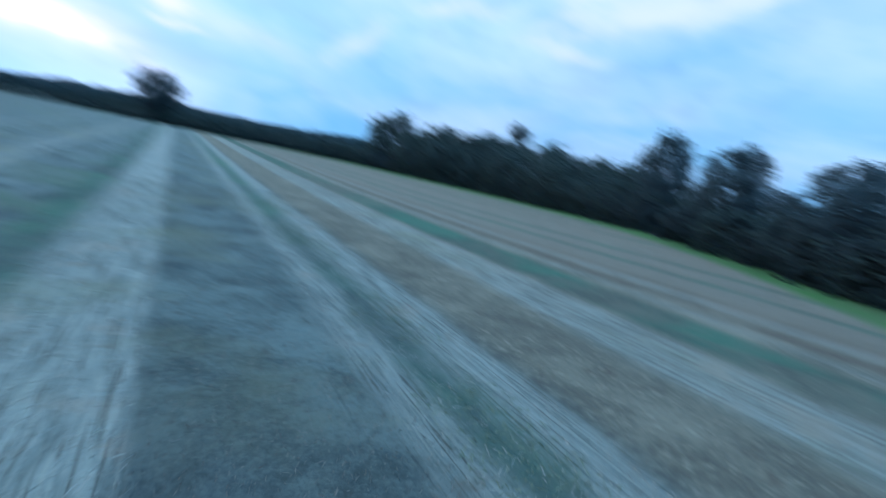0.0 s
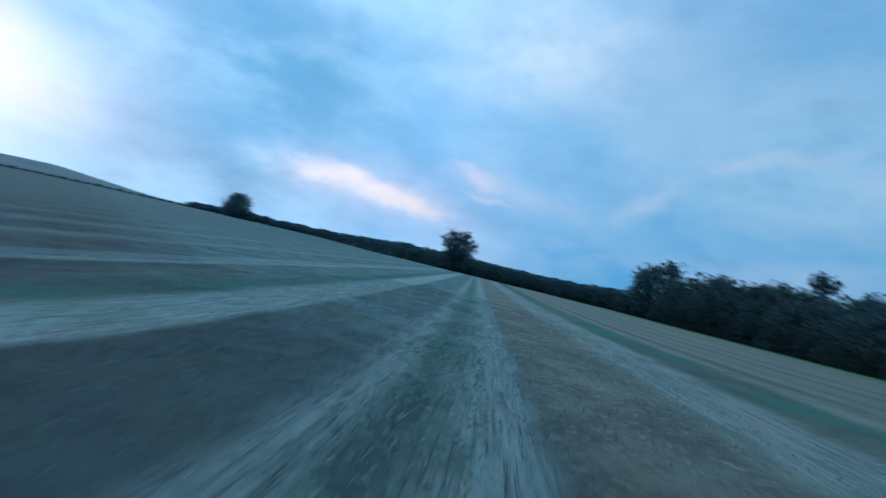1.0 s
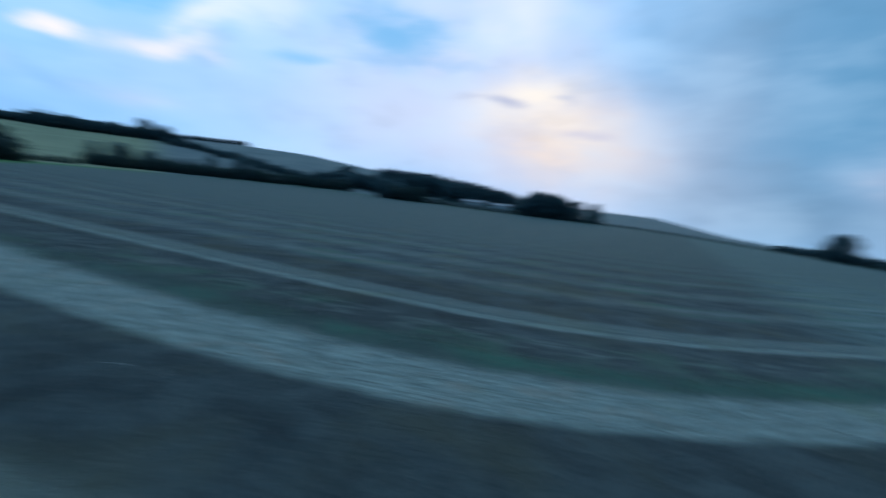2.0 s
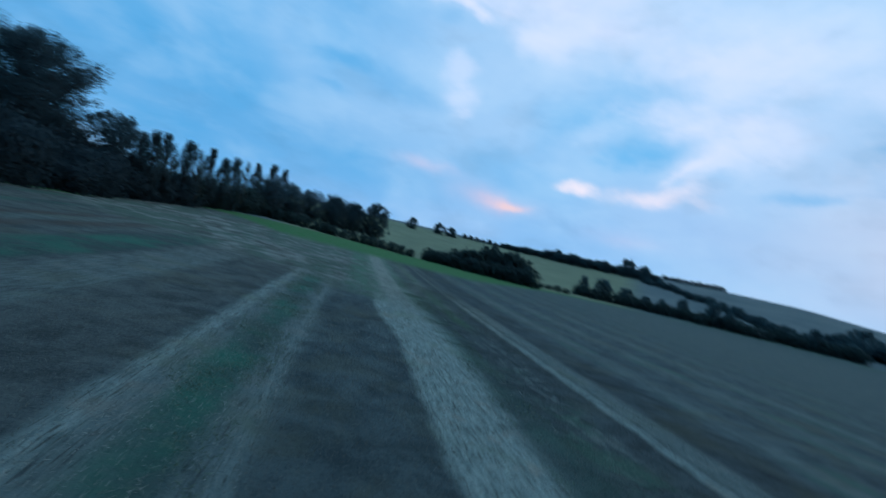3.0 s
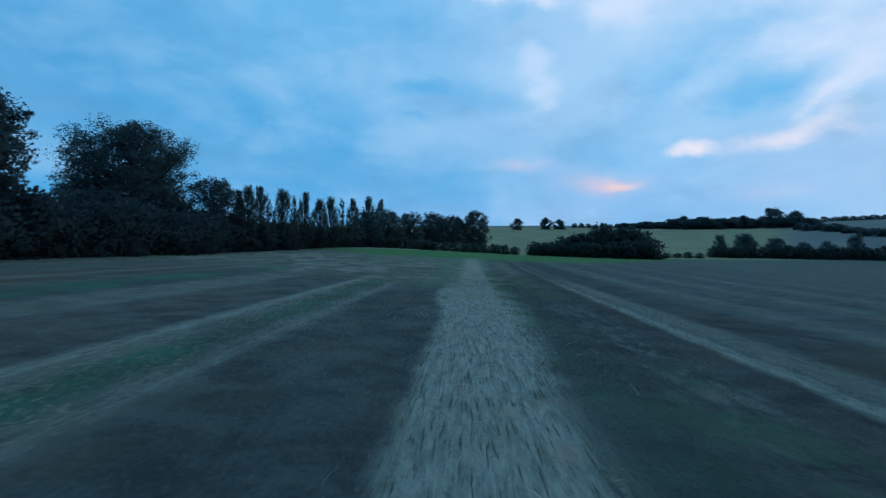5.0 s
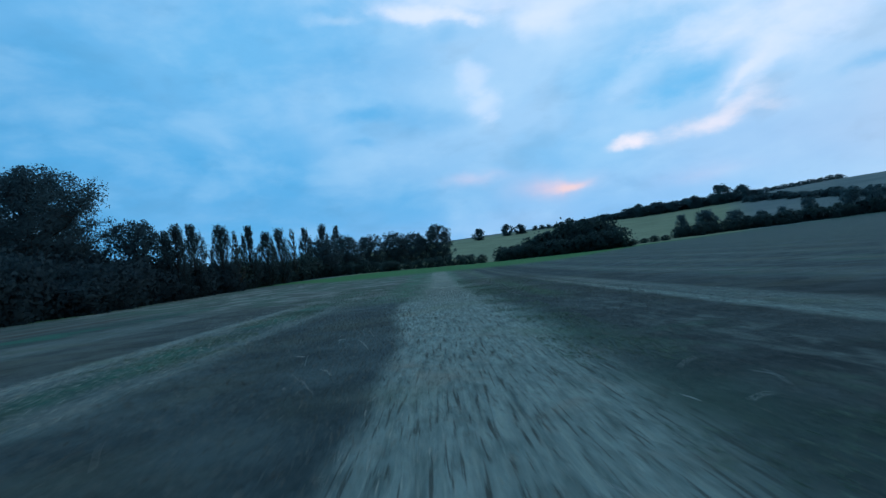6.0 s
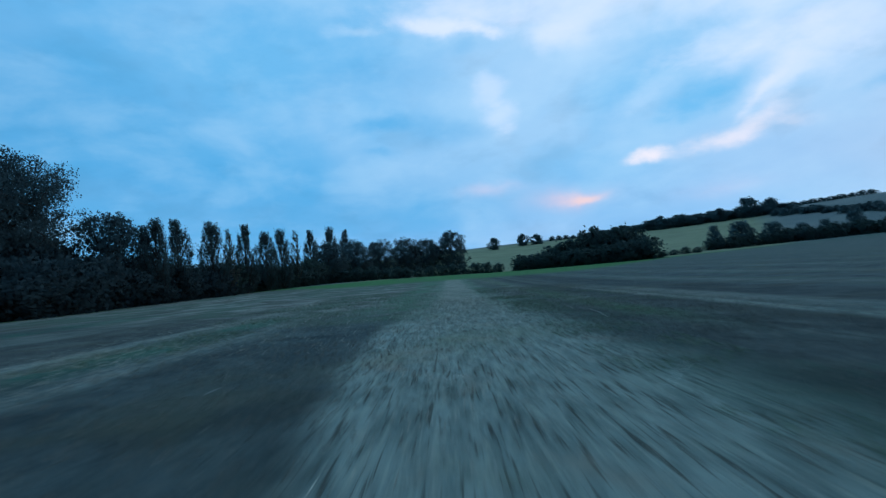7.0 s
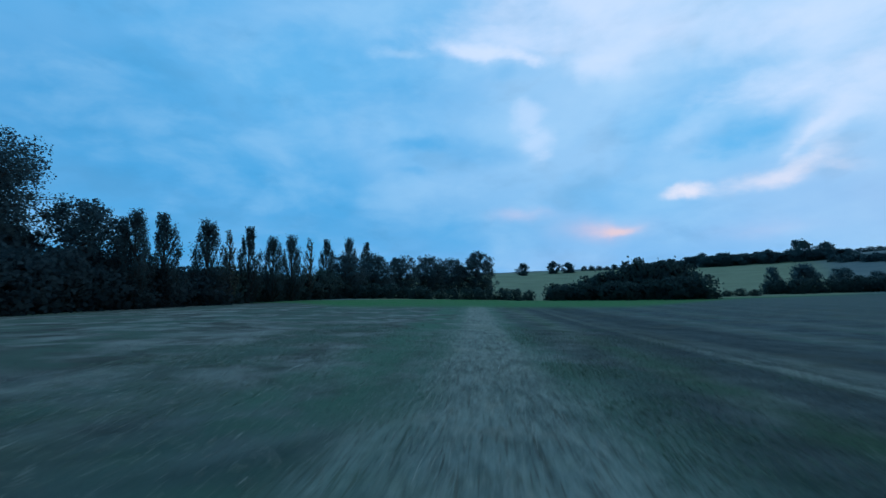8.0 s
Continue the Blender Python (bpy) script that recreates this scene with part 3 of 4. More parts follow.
# the green strip along the field edge is widest at the north end
gwide = 3.0 * (1 - smooth(gaz % 360, 262, 285) * (1 - smooth(gaz % 360, 340, 350))) + 25.0 * smooth(gaz, -20, -8) * (1 - smooth(gaz, 12, 26)) + 4.0 * smooth(gaz % 360, 148, 156) * (1 - smooth(gaz % 360, 250, 280))
gstart = edge_radius(gaz) - gwide
mark(me, "verge", smooth(gr, gstart - 1.5 - 0.4 * gwide, gstart + 1.0) * (1 - 0.8 * smooth(gaz % 360, 26, 34) * (1 - smooth(gaz % 360, 135, 150))))
mark(me, "pale", smooth(gaz, -12, -8) * (1 - smooth(gaz, 31, 34)) * (1 - smooth(gr, 330, 345)))
me.materials.append(FIELD)
ground = tagged(new("ground", me), "harvested stubble field in light and dark swaths, green verge", "field", kind="structure")


# ---------------------------------------------------------------- trees
def link_part(name, me, mat, parent=None, label=""):
    me.materials.append(mat)
    ob = new(name, me)
    ob.parent = parent
    return tagged(ob, label)


def tubes(name, limbs, sides=6):
    """Tapered limbs, each a list of (point, radius)."""
    verts, faces = [], []
    for limb in limbs:
        start = len(verts)
        for i, (p, r) in enumerate(limb):
            q = limb[min(i + 1, len(limb) - 1)][0] - limb[max(i - 1, 0)][0]
            side = q.cross(Vector((0.31, 0.9, 0.17))).normalized()
            other = q.cross(side).normalized()
            for k in range(sides):
                a = 2 * math.pi * k / sides
                verts.append(p + side * (r * math.cos(a)) + other * (r * math.sin(a)))
        for i in range(len(limb) - 1):
            for k in range(sides):
                a, b = start + i * sides + k, start + i * sides + (k + 1) % sides
                faces.append((a, b, b + sides, a + sides))
    return quads(name, np.array([tuple(v) for v in verts]), np.array(faces))


def leaf_mesh(name, centres, sizes, rng, droop=0.3):
    """Pointed leaves, each two triangles folded along its rib, one island each."""
    n = len(centres)
    d = rng.normal(size=(n, 3))
    d[:, 2] -= droop
    d /= np.linalg.norm(d, axis=1, keepdims=True)
    s = np.cross(d, rng.normal(size=(n, 3)))
    s /= np.linalg.norm(s, axis=1, keepdims=True) + 1e-9
    w = sizes[:, None]
    up = np.cross(d, s)
    verts = np.stack([centres - d * w * 0.6, centres + s * w * 0.42 + up * w * 0.12, centres + d * w * 0.6, centres - s * w * 0.42 + up * w * 0.12], 1)
    # leaves face outwards, and their shading follows the clump they hang in
    hub = np.array([centres[:, 0].mean(), centres[:, 1].mean(), centres[:, 2].min() * 0.6 + centres[:, 2].max() * 0.4])
    out = centres - hub
    out /= np.linalg.norm(out, axis=1, keepdims=True) + 1e-9
    flip = (up * out).sum(1) > 0
    verts[flip] = verts[flip][:, ::-1]
    face_n = np.where(flip[:, None], up, -up)
    n_soft = 0.88 * out + 0.12 * face_n
    n_soft /= np.linalg.norm(n_soft, axis=1, keepdims=True)
    me = quads(name, verts.reshape(-1, 3), np.arange(4 * n).reshape(n, 4), True)
    me.normals_split_custom_set_from_vertices(np.repeat(n_soft, 4, 0).tolist())
    return me


def grow(kind, seed, height, width, leaves, leaf, base=0.15, mat=None, label="", category="tree", group="", twigs=4, crown=None, boughs=0, stout=1.0):
    """A tree at the origin: trunk with limbs, and a crown of leaf clumps hung on the limbs' ends."""
    rng = np.random.default_rng(seed)
    limbs, tips = [], []
    lean = Vector((rng.normal(0, 0.02), rng.normal(0, 0.02), 0))
    top = height * (0.96 if kind == "column" or stout > 1 else 0.80)
    stem = [(Vector((0, 0, -0.3)), (0.022 * height + 0.05) * stout)]
    for i in range(1, 9):
        f = i / 8
        stem.append((Vector((rng.normal(0, 0.005) * height, rng.normal(0, 0.005) * height, top * f)) + lean * top * f, ((0.020 * height + 0.03) * (1 - f) ** 0.8 + 0.012) * stout))
    limbs.append(stem)

    def profile(f):
        if kind == "column":
            return 0.06 + 0.94 * max(0.0, math.sin(math.pi * (0.12 + 0.86 * f) ** 0.85)) ** 0.9
        if kind == "bush":
            return math.sqrt(max(0.02, 1 - (f * 0.98) ** 2.2))
        return math.sqrt(max(0.03, 1 - ((f - 0.48) / 0.56) ** 2))

    count = boughs or {"column": 70, "oak": 72, "bush": 40 if twigs else 26}[kind]
    for i in range(count):
        f = (i + rng.random()) / count
        z = height * (base + (1 - base) * f)
        az = i * 2.4 + rng.normal(0, 0.4)
        if kind == "column":
            reach = 0.5 * width * profile(f) * rng.uniform(0.55, 1.15)
            z += rng.normal(0, 0.03) * height
        else:
            # ends spread through a dome that is uneven from side to side
            low = {"oak": -0.82, "bush": -0.15}[kind]
            v = low + (0.98 - low) * f
            far_out = rng.uniform(0.55, 0.98) * (1 + 0.10 * math.sin(3 * az + seed) + 0.06 * math.sin(5 * az))
            reach = 0.5 * width * far_out * math.sqrt(max(0.02, 1 - abs(v) ** (3.0 if kind == "oak" else 2.0)))
            mid_z, half_z = crown or {"oak": (0.53, 0.46), "bush": (0.14, 0.85)}[kind]
            z = max(0.04 * height, height * (mid_z + half_z * v * (0.80 + 0.2 * far_out)))
        z0 = max(0.05 * height, z - reach * {"column": 2.2, "oak": 0.75, "bush": 0.5}[kind])
        k = min(z0, top) / top * 8
        a = stem[int(min(k, 7))][0].lerp(stem[int(min(k, 7)) + 1][0], k - int(min(k, 7)) if k < 8 else 1)
        end = Vector((math.cos(az) * reach, math.sin(az) * reach, min(z, height * (rng.uniform(0.86, 1.03) if kind == "column" else 0.99))))
        midp = a.lerp(end, 0.55) + Vector((0, 0, -0.10 * reach)) + Vector(rng.normal(0, 0.06 * reach + 0.01, 3))
        rad = 0.006 * height + 0.01
        limbs.append([(a, rad), (midp, rad * 0.6), (end, rad * 0.2)])
        for f2 in (0.35, 0.6, 0.8, 1.0):
            tips.append((a.lerp(midp, f2 / 0.55) if f2 < 0.55 else midp.lerp(end, (f2 - 0.55) / 0.45), f2))
        for j in range(twigs):
            s = midp.lerp(end, rng.uniform(0.1, 0.9))
            out = Vector((rng.normal(), rng.normal(), rng.uniform(2.2, 4.5) if kind == "column" else rng.uniform(0.2, 0.9))).normalized() * ((0.16 if kind == "column" else 0.14) * width + 0.1) * rng.uniform(0.5, 1.2)
            limbs.append([(s, rad * 0.45), (s + out, rad * 0.15)])
            tips.append((s + out, 1.2))
    pts = np.array([tuple(p) for p, f in tips])
    weight = np.array([f for p, f in tips])
    pick = rng.choice(len(pts), leaves, p=weight / weight.sum())
    size = {"column": 0.052, "oak": 0.052, "bush": 0.095}[kind] * width
    swell = size * rng.uniform(0.5, 1.3, len(pts))
    puff = rng.normal(size=(leaves, 3))
    puff *= (rng.random(leaves) ** 0.45 * 1.75 / (np.linalg.norm(puff, axis=1) + 1e-9))[:, None]
    centres = pts[pick] + puff * swell[pick][:, None] * (np.array([0.62, 0.62, 2.0]) if kind == "column" else np.array([1, 1, 0.75]))
    centres = centres[centres[:, 2] < height * 1.06]
    leaves = len(centres)
    centres[:, 2] = np.maximum(centres[:, 2], 0.05)
    thing = new(category.replace(" ", "_"))
    tagged(thing, label, category, group)
    link_part("trunk", tubes("trunk", limbs, 6 if twigs else 4), BARK, thing)
    link_part("crown", leaf_mesh("crown", centres, leaf * rng.uniform(0.6, 1.3, leaves), rng), mat or LEAF_DARK, thing)
    return thing


def at_place(x, y, size=1.0, turn=0.0, tall=1.0, sink=0.1):
    return Matrix.Translation((x, y, float(land(x, y)) - sink)) @ Matrix.Rotation(turn, 4, "Z") @ Matrix.Diagonal((size, size, size * tall, 1))


def plant(proto, spots):
    """Copies of one tree at (x, y, height factor, width factor, turn)."""
    first = True
    for x, y, tall, wide_f, turn in spots:
        m = Matrix.Translation((x, y, float(land(x, y)) - 0.1)) @ Matrix.Rotation(turn, 4, "Z") @ Matrix.Diagonal((wide_f, wide_f, tall, 1))
        if first:
            proto.matrix_basis = m
            first = False
        else:
            ob = copy_thing(proto, Matrix.Identity(4))
            ob.matrix_basis = m


def compass(az, r):
    """The place that many metres off in a compass direction, from the north or the south end of the flight."""
    ox, oy = (0.6, 10.0) if az < 55 else (0.8, -6.5) if az < 178 else (5.0, -7.5)
    return ox + r * math.sin(radians(az)), oy + r * math.cos(radians(az))


def edge_off(az):
    """How far the field's edge lies in that direction from the flight's end."""
    r = 5.0
    while True:
        x, y = compass(az, r)
        if math.hypot(x, y) > edge_radius(math.degrees(math.atan2(x, y))) or r > 300:
            return r
        r += 0.5


def top_at(az, r, el, eye=1.3):
    """The height above ground of something whose top stands that many degrees above the eye's level."""
    x, y = compass(az, r)
    return eye + r * math.tan(radians(el)) - float(land(x, y))


rng = np.random.default_rng(5)
ROW = "poplars along the field edge"
poplar_label = "slender dark green poplar in the field-edge tree row"
pop_a = grow("column", 11, 10, 4.3, 11000, 0.15, 0.06, LEAF_POPLAR, poplar_label, "poplar", ROW)
plant(pop_a, [(-30, 63.6, 0.78, 0.6, 0.3), (-28.5, 67, 0.86, 0.9, 1.3), (-28, 82.8, 0.94, 0.85, 4.0), (-27, 112, 1.08, 1.0, 2.0), (-26, 141, 1.30, 1.15, 5.0)])
pop_b = grow("column", 12, 10, 4.9, 12000, 0.15, 0.05, LEAF_POPLAR, poplar_label, "poplar", ROW)
plant(pop_b, [(-28.5, 63.0, 0.84, 0.75, 0.0), (-28, 73.7, 0.90, 0.95, 2.2), (-27, 87.9, 0.88, 0.85, 3.3), (-27, 94.7, 0.98, 0.85, 1.0), (-26, 124.7, 1.26, 0.95, 0.6)])
pop_c = grow("column", 13, 10, 2.6, 1300, 0.16, 0.1, LEAF_PALE, "thin greyish half-bare poplar in the tree row", "poplar", ROW)
plant(pop_c, [(-28, 78, 0.84, 0.9, 0.0), (-27, 102, 1.0, 1.0, 2.0)])
EDGE = "field-edge trees"
big = grow("oak", 41, 15.0, 14.2, 80000, 0.18, 0.04, LEAF_DARK, "tall broad dark broadleaf tree with gaps in its crown", "tree", EDGE, crown=(0.54, 0.46), boughs=120)
plant(big, [(-39.7, 57.0, 0.97, 1.0, 0.4)])
tall = grow("oak", 22, 11.5, 8.5, 24000, 0.20, 0.04, LEAF_DARK, "tall dark broadleaf tree with a ragged crown", "tree", EDGE)
plant(tall, [(-33.8, 32.6, 1.08, 1.0, 0.0), (-35, 24, 0.95, 1.0, 2.0)])
rd = grow("oak", 23, 9.0, 8.0, 12000, 0.215, 0.06, LEAF_DARK, "round-crowned dark tree at the field edge", "tree", EDGE, crown=(0.50, 0.47))
plant(rd, [(-32.5, 62.0, 1.04, 0.98, 0.0), (-38.8, 56.6, 0.9, 0.85, 1.0), (-40.5, 52.0, 0.9, 0.95, 3.0), (-25, 118, 1.0, 1.1, 2.5), (-22, 132, 1.1, 1.2, 2.0), (-17, 140, 1.1, 1.2, 3.0), (-11, 146, 1.15, 1.15, 0.9), (-5, 150, 1.1, 1.15, 4.4), (2, 152, 1.32, 1.25, 5.0)]
      + [(*compass(az, edge_off(az) + 4), top_at(az, edge_off(az) + 4, el) / 9.0, w, az) for az, el, w in ((186.5, 6.2, 0.62), (193.5, 6.2, 0.66), (203, 6.6, 0.7), (211, 6.0, 0.7))])
HEDGE = "hedge bushes"
shrub = grow("bush", 31, 4.0, 5.5, 2000, 0.30, 0.0, LEAF_HEDGE, "dense dark hedge bush at the field edge", "bush", HEDGE, 1)
spots = []
for y in np.arange(24, 140, 3.3):
    lean_in = max(0, y - 92) * 0.16
    spots.append((-29.5 + rng.normal(0, 0.5) + lean_in, y, rng.uniform(0.55, 1.25) * (1 + max(0, y - 80) * 0.004), rng.uniform(0.8, 1.25), rng.uniform(0, 6)))
    spots.append((-33.5 + rng.normal(0, 0.8) + lean_in, y + 1.2, rng.uniform(1.1, 1.5) * (0.72 if 62 < y < 112 else 1), rng.uniform(1.0, 1.3), rng.uniform(0, 6)))
for y in np.arange(40, 116, 2.6):
    lean_in = max(0, y - 92) * 0.16
    spots.append((-31.4 + rng.normal(0, 0.4) + lean_in, y, rng.uniform(0.95, 1.2), rng.uniform(0.95, 1.2), rng.uniform(0, 6)))
plant(shrub, [s for s in spots if s[1] < 78])
old = [s for s in spots if s[1] >= 78]
far_shrub = grow("bush", 33, 4.0, 5.5, 1100, 0.38, 0.0, LEAF_WOOD, "dense dark hedge bush at the far end of the field", "bush", HEDGE, 0)
spots = old
# the hedge at the far end of the field: azimuth from, to, distance, top elevation
for a0, a1, r0, r1, e0, e1, step in ((-15, -5, 108, 101, 2.2, 1.8, 1.6), (-6, 6.5, 100, 104, 1.6, 1.1, 1.3), (8.3, 15.5, 108, 112, 1.5, 2.7, 0.9), (15.8, 21.4, 113, 117, 3.5, 3.2, 0.7), (8.2, 22.2, 106, 110, 1.2, 1.7, 0.8),
                                     (20, 27, 122, 132, 0.3, 0.4, 1.1), (28, 60, 140, 178, 1.0, 1.1, 0.9), (60, 104, 180, 187, 0.1, -1.9, 0.9)):
    for az in np.arange(a0, a1, step):
        f = (az - a0) / (a1 - a0)
        r = r0 + (r1 - r0) * f + rng.normal(0, 0.8)
        h = max(0.9, top_at(az, r, e0 + (e1 - e0) * f)) * rng.uniform(0.85, 1.12)
        spots.append((*compass(az, r), h / 4.0, max(0.55, min(1.3, h / 3.6)), rng.uniform(0, 6)))
for az in np.arange(105, 152, 1.1):
    r = edge_off(az) + 5 + rng.normal(0, 1.5)
    top = np.interp(az, (104, 110, 116, 122, 126, 136, 143, 151), (-1.7, -1.7, -2.1, -2.1, -1.8, -2.0, -2.3, -2.0))
    h = max(1.8, top_at(az, r, top)) * rng.uniform(0.9, 1.1)
    spots.append((*compass(az, r), h / 4.0, max(0.7, min(1.3, h / 3.4)), rng.uniform(0, 6)))
plant(far_shrub, spots)
field_tree = grow("bush", 24, 9.0, 8.5, 5200, 0.36, 0.04, LEAF_HAZED, "round dark hedgerow tree beside the field", "tree", "hedgerow trees", 0)
spots = []
for az, r, el, w in ((28.4, 146, 2.35, 0.5), (30.7, 146, 2.45, 0.95), (33.4, 150, 1.95, 0.75), (35.6, 152, 1.5, 0.5), (37.4, 156, 1.6, 0.5), (39.5, 157, 2.1, 0.6), (42.6, 160, 2.4, 0.75),
                     (44.2, 160, 1.9, 0.65), (49, 168, 1.7, 0.6), (51.5, 168, 2.0, 0.6), (55, 172, 1.6, 0.6),
                     (72.8, 184, 1.4, 1.2), (74.2, 184, 2.2, 1.5), (75.6, 184, 2.1, 1.5), (77, 186, 1.7, 1.4), (78.6, 186, 1.5, 1.1), (80.8, 187, 1.4, 0.9), (73.5, 188, 1.8, 1.3), (76.3, 189, 1.9, 1.4)):
    spots.append((*compass(az, r), top_at(az, r, el) / 9.0, w, rng.uniform(0, 6)))
plant(field_tree, spots)
x, y = compass(104.2, 182)
dome = grow("bush", 25, top_at(103.5, 182, 0.75), 10.6, 12000, 0.34, 0.0, LEAF_HAZED, "dense dome-shaped dark tree standing alone", "tree")
plant(dome, [(x, y, 1, 1, 0)])
x, y = compass(130.2, 118)
lone = grow("oak", 26, top_at(129.5, 118, 1.5), 9.2, 10500, 0.25, 0.12, LEAF_DARK, "lone open-crowned tree at the field corner", "tree", twigs=3, crown=(0.64, 0.34), boughs=56)
plant(lone, [(x, y, 1, 1, 0)])
# woods beyond the field corner and along its low side
wood = grow("bush", 27, 8.0, 7.4, 2200, 0.35, 0.02, LEAF_WOOD, "dark wood-edge tree with a leafy skirt", "tree", "wood-edge trees", 1, boughs=60)
spots = []
for a0, a1, gap, e0, e1, step in ((155.4, 163, 2, 1.7, 2.0, 1.7), (163, 173, 2, 2.1, 2.2, 1.8), (173, 178, 2, 1.7, 1.5, 2.2), (178, 186, 2, 1.6, 2.2, 2.8), (186, 216, 2.5, 2.4, 3.6, 4.4)):
    for az in np.arange(a0, a1, step):
        f = (az - a0) / (a1 - a0)
        for back in (0, 5.5):
            r = edge_off(az) + gap + back + rng.normal(0, 0.5)
            h = top_at(az, r, e0 + (e1 - e0) * f) * (rng.uniform(0.62, 0.86) if back == 0 else rng.uniform(0.86, 1.04))
            spots.append((*compass(az + rng.normal(0, 0.3), r), h / 8.0, max(0.6, h / 8.0) * rng.uniform(0.95, 1.25), rng.uniform(0, 6)))
for az, r, el, w in ((159.4, 88, 2.1, 0.85), (164.3, 84, 2.4, 0.8), (171.3, 72, 2.7, 0.75), (176, 58, 2.2, 0.65), (152.6, 94, 1.9, 0.95), (154.4, 93, 2.6, 1.05), (151.6, 95, 1.4, 0.7)):
    spots.append((*compass(az, r), top_at(az, r, el) / 8.0, w, rng.uniform(0, 6)))
plant(wood, spots)
x, y = compass(167.5, 84)
pine = grow("oak", 28, top_at(167.5, 84, 3.75), 4.4, 1900, 0.19, 0.72, LEAF_DARK, "tall thin tree with a flat tuft of a crown", "tree", twigs=2, crown=(0.90, 0.08), boughs=26, stout=2.6)
plant(pine, [(x, y, 1, 1, 0)])
skirt = grow("bush", 32, 2.6, 4.2, 1500, 0.25, 0.0, LEAF_HEDGE, "low dark bush along the wood edge", "bush", "wood-edge bushes", 0)
spots = []
for az in np.concatenate([np.arange(152.5, 186, 1.7), np.arange(186, 222, 4.2)]):
    r = edge_off(az) + 2.2
    spots.append((*compass(az, r), rng.uniform(0.8, 1.25), rng.uniform(0.8, 1.2), rng.uniform(0, 6)))
plant(skirt, spots)
# trees on the far slopes
def south(az, r):
    return 0.8 + r * math.sin(radians(az)), -6.5 + r * math.cos(radians(az))


hill = grow("bush", 29, 9.0, 9.5, 800, 0.88, 0.02, LEAF_HAZED, "round dark tree on the far hillside", "tree", "hillside trees", 0)
spots = []
for az in np.arange(12.5, 17.5, 0.8):
    spots.append((*compass(az, 325), rng.uniform(2.5, 4) / 9, 0.55, rng.uniform(0, 6)))
for az in np.arange(54, 71.5, 0.6):
    r = 225 + rng.normal(0, 5)
    top = np.interp(az, (53, 57, 61, 66, 71), (2.6, 2.9, 2.75, 2.3, 1.5))
    spots.append((*compass(az, r), top_at(az, r, top) * rng.uniform(0.92, 1.03) / 9, rng.uniform(0.9, 1.2), rng.uniform(0, 6)))
for az in np.arange(100, 152, 0.55):
    r = 245 + rng.normal(0, 12)
    top = np.interp(az, (104, 110, 116, 122, 126, 136, 143, 151), (-1.0, -1.25, -1.4, -1.15, -1.05, -1.6, -1.75, -1.5))
    spots.append((*compass(az, r), max(3.0, top_at(az, r, top)) * rng.uniform(0.88, 1.05) / 9, rng.uniform(0.9, 1.3), rng.uniform(0, 6)))
for az in np.arange(34.5, 55.5, 0.55):
    r = max(190, 300 - 7.5 * (az - 34.5)) + rng.normal(0, 4)
    spots.append((*compass(az, r), rng.uniform(2.5, 4.5) / 9, rng.uniform(0.5, 0.8), rng.uniform(0, 6)))
for az in np.arange(36.2, 42, 0.7):
    spots.append((*compass(az, 450), rng.uniform(5.5, 6.5) / 9, 1.1, rng.uniform(0, 6)))
for az in np.arange(48.5, 58, 0.5):
    x, y = south(az, 205 + rng.normal(0, 6))
    spots.append((x, y, rng.uniform(4.5, 7.0) / 9, rng.uniform(0.7, 1.0), rng.uniform(0, 6)))
plant(hill, spots)
hill_dome = grow("bush", 35, 9.0, 9.5, 2600, 0.58, 0.02, LEAF_HAZED, "round-headed dark tree standing on the far hillside", "tree", "hillside trees", 0)
ridge = [(az, 326 + rng.normal(0, 4), np.interp(az, (18, 22, 24.5, 28, 31, 33, 35.5), (3.5, 5.0, 7.6, 6.8, 5.6, 5.6, 4.5)) * rng.uniform(0.85, 1.2), rng.uniform(0.95, 1.4)) for az in np.arange(18, 35.6, 0.62)]
plant(hill_dome, [(*compass(az, r), h / 9.0, w, 2.1 * az) for az, r, h, w in [
    (5.7, 290, 7.6, 0.85), (9.1, 300, 7.8, 0.90), (10.7, 302, 6.6, 0.9), (29.8, 318, 8, 1.1), (32.2, 318, 12.0, 1.35), (34.2, 320, 9.5, 1.1), (-4, 250, 10, 1.1), (-1.5, 255, 9, 1.0)] + ridge])


# ---------------------------------------------------------------- low farm sheds beyond the field
def shed(x, y, length, depth, wall_h, roof_h, turn):
    thing = tagged(new("farm_shed"), "low pale farm shed with a shallow grey roof", "shed", "farm sheds")
    walls = bmesh.new()
    bmesh.ops.create_cube(walls, size=1.0, matrix=Matrix.Translation((0, 0, wall_h / 2)) @ Matrix.Diagonal((length, depth, wall_h, 1)))
    me = bpy.data.meshes.new("wall")
    walls.to_mesh(me)
    link_part("wall", me, SHED_WALL, thing)
    a, b, t = length / 2 + 0.4, depth / 2 + 0.5, 0.15
    z0, z1 = wall_h - 0.05, wall_h + roof_h
    section = [(-b, z0), (0, z1), (b, z0), (b, z0 + t), (0, z1 + t), (-b, z0 + t)]
    verts = [(s, p, q) for s in (-a, a) for p, q in section]
    faces = [(i, (i + 1) % 6, (i + 1) % 6 + 6, i + 6) for i in range(6)] + [(0, 1, 4, 5), (1, 2, 3, 4), (6, 11, 10, 7), (7, 10, 9, 8)]
    link_part("roof", quads("roof", np.array(verts, float), np.array(faces), False), SHED_ROOF, thing)
    thing.matrix_basis = at_place(x, y, 1.0, turn, 1.0, 0.05)


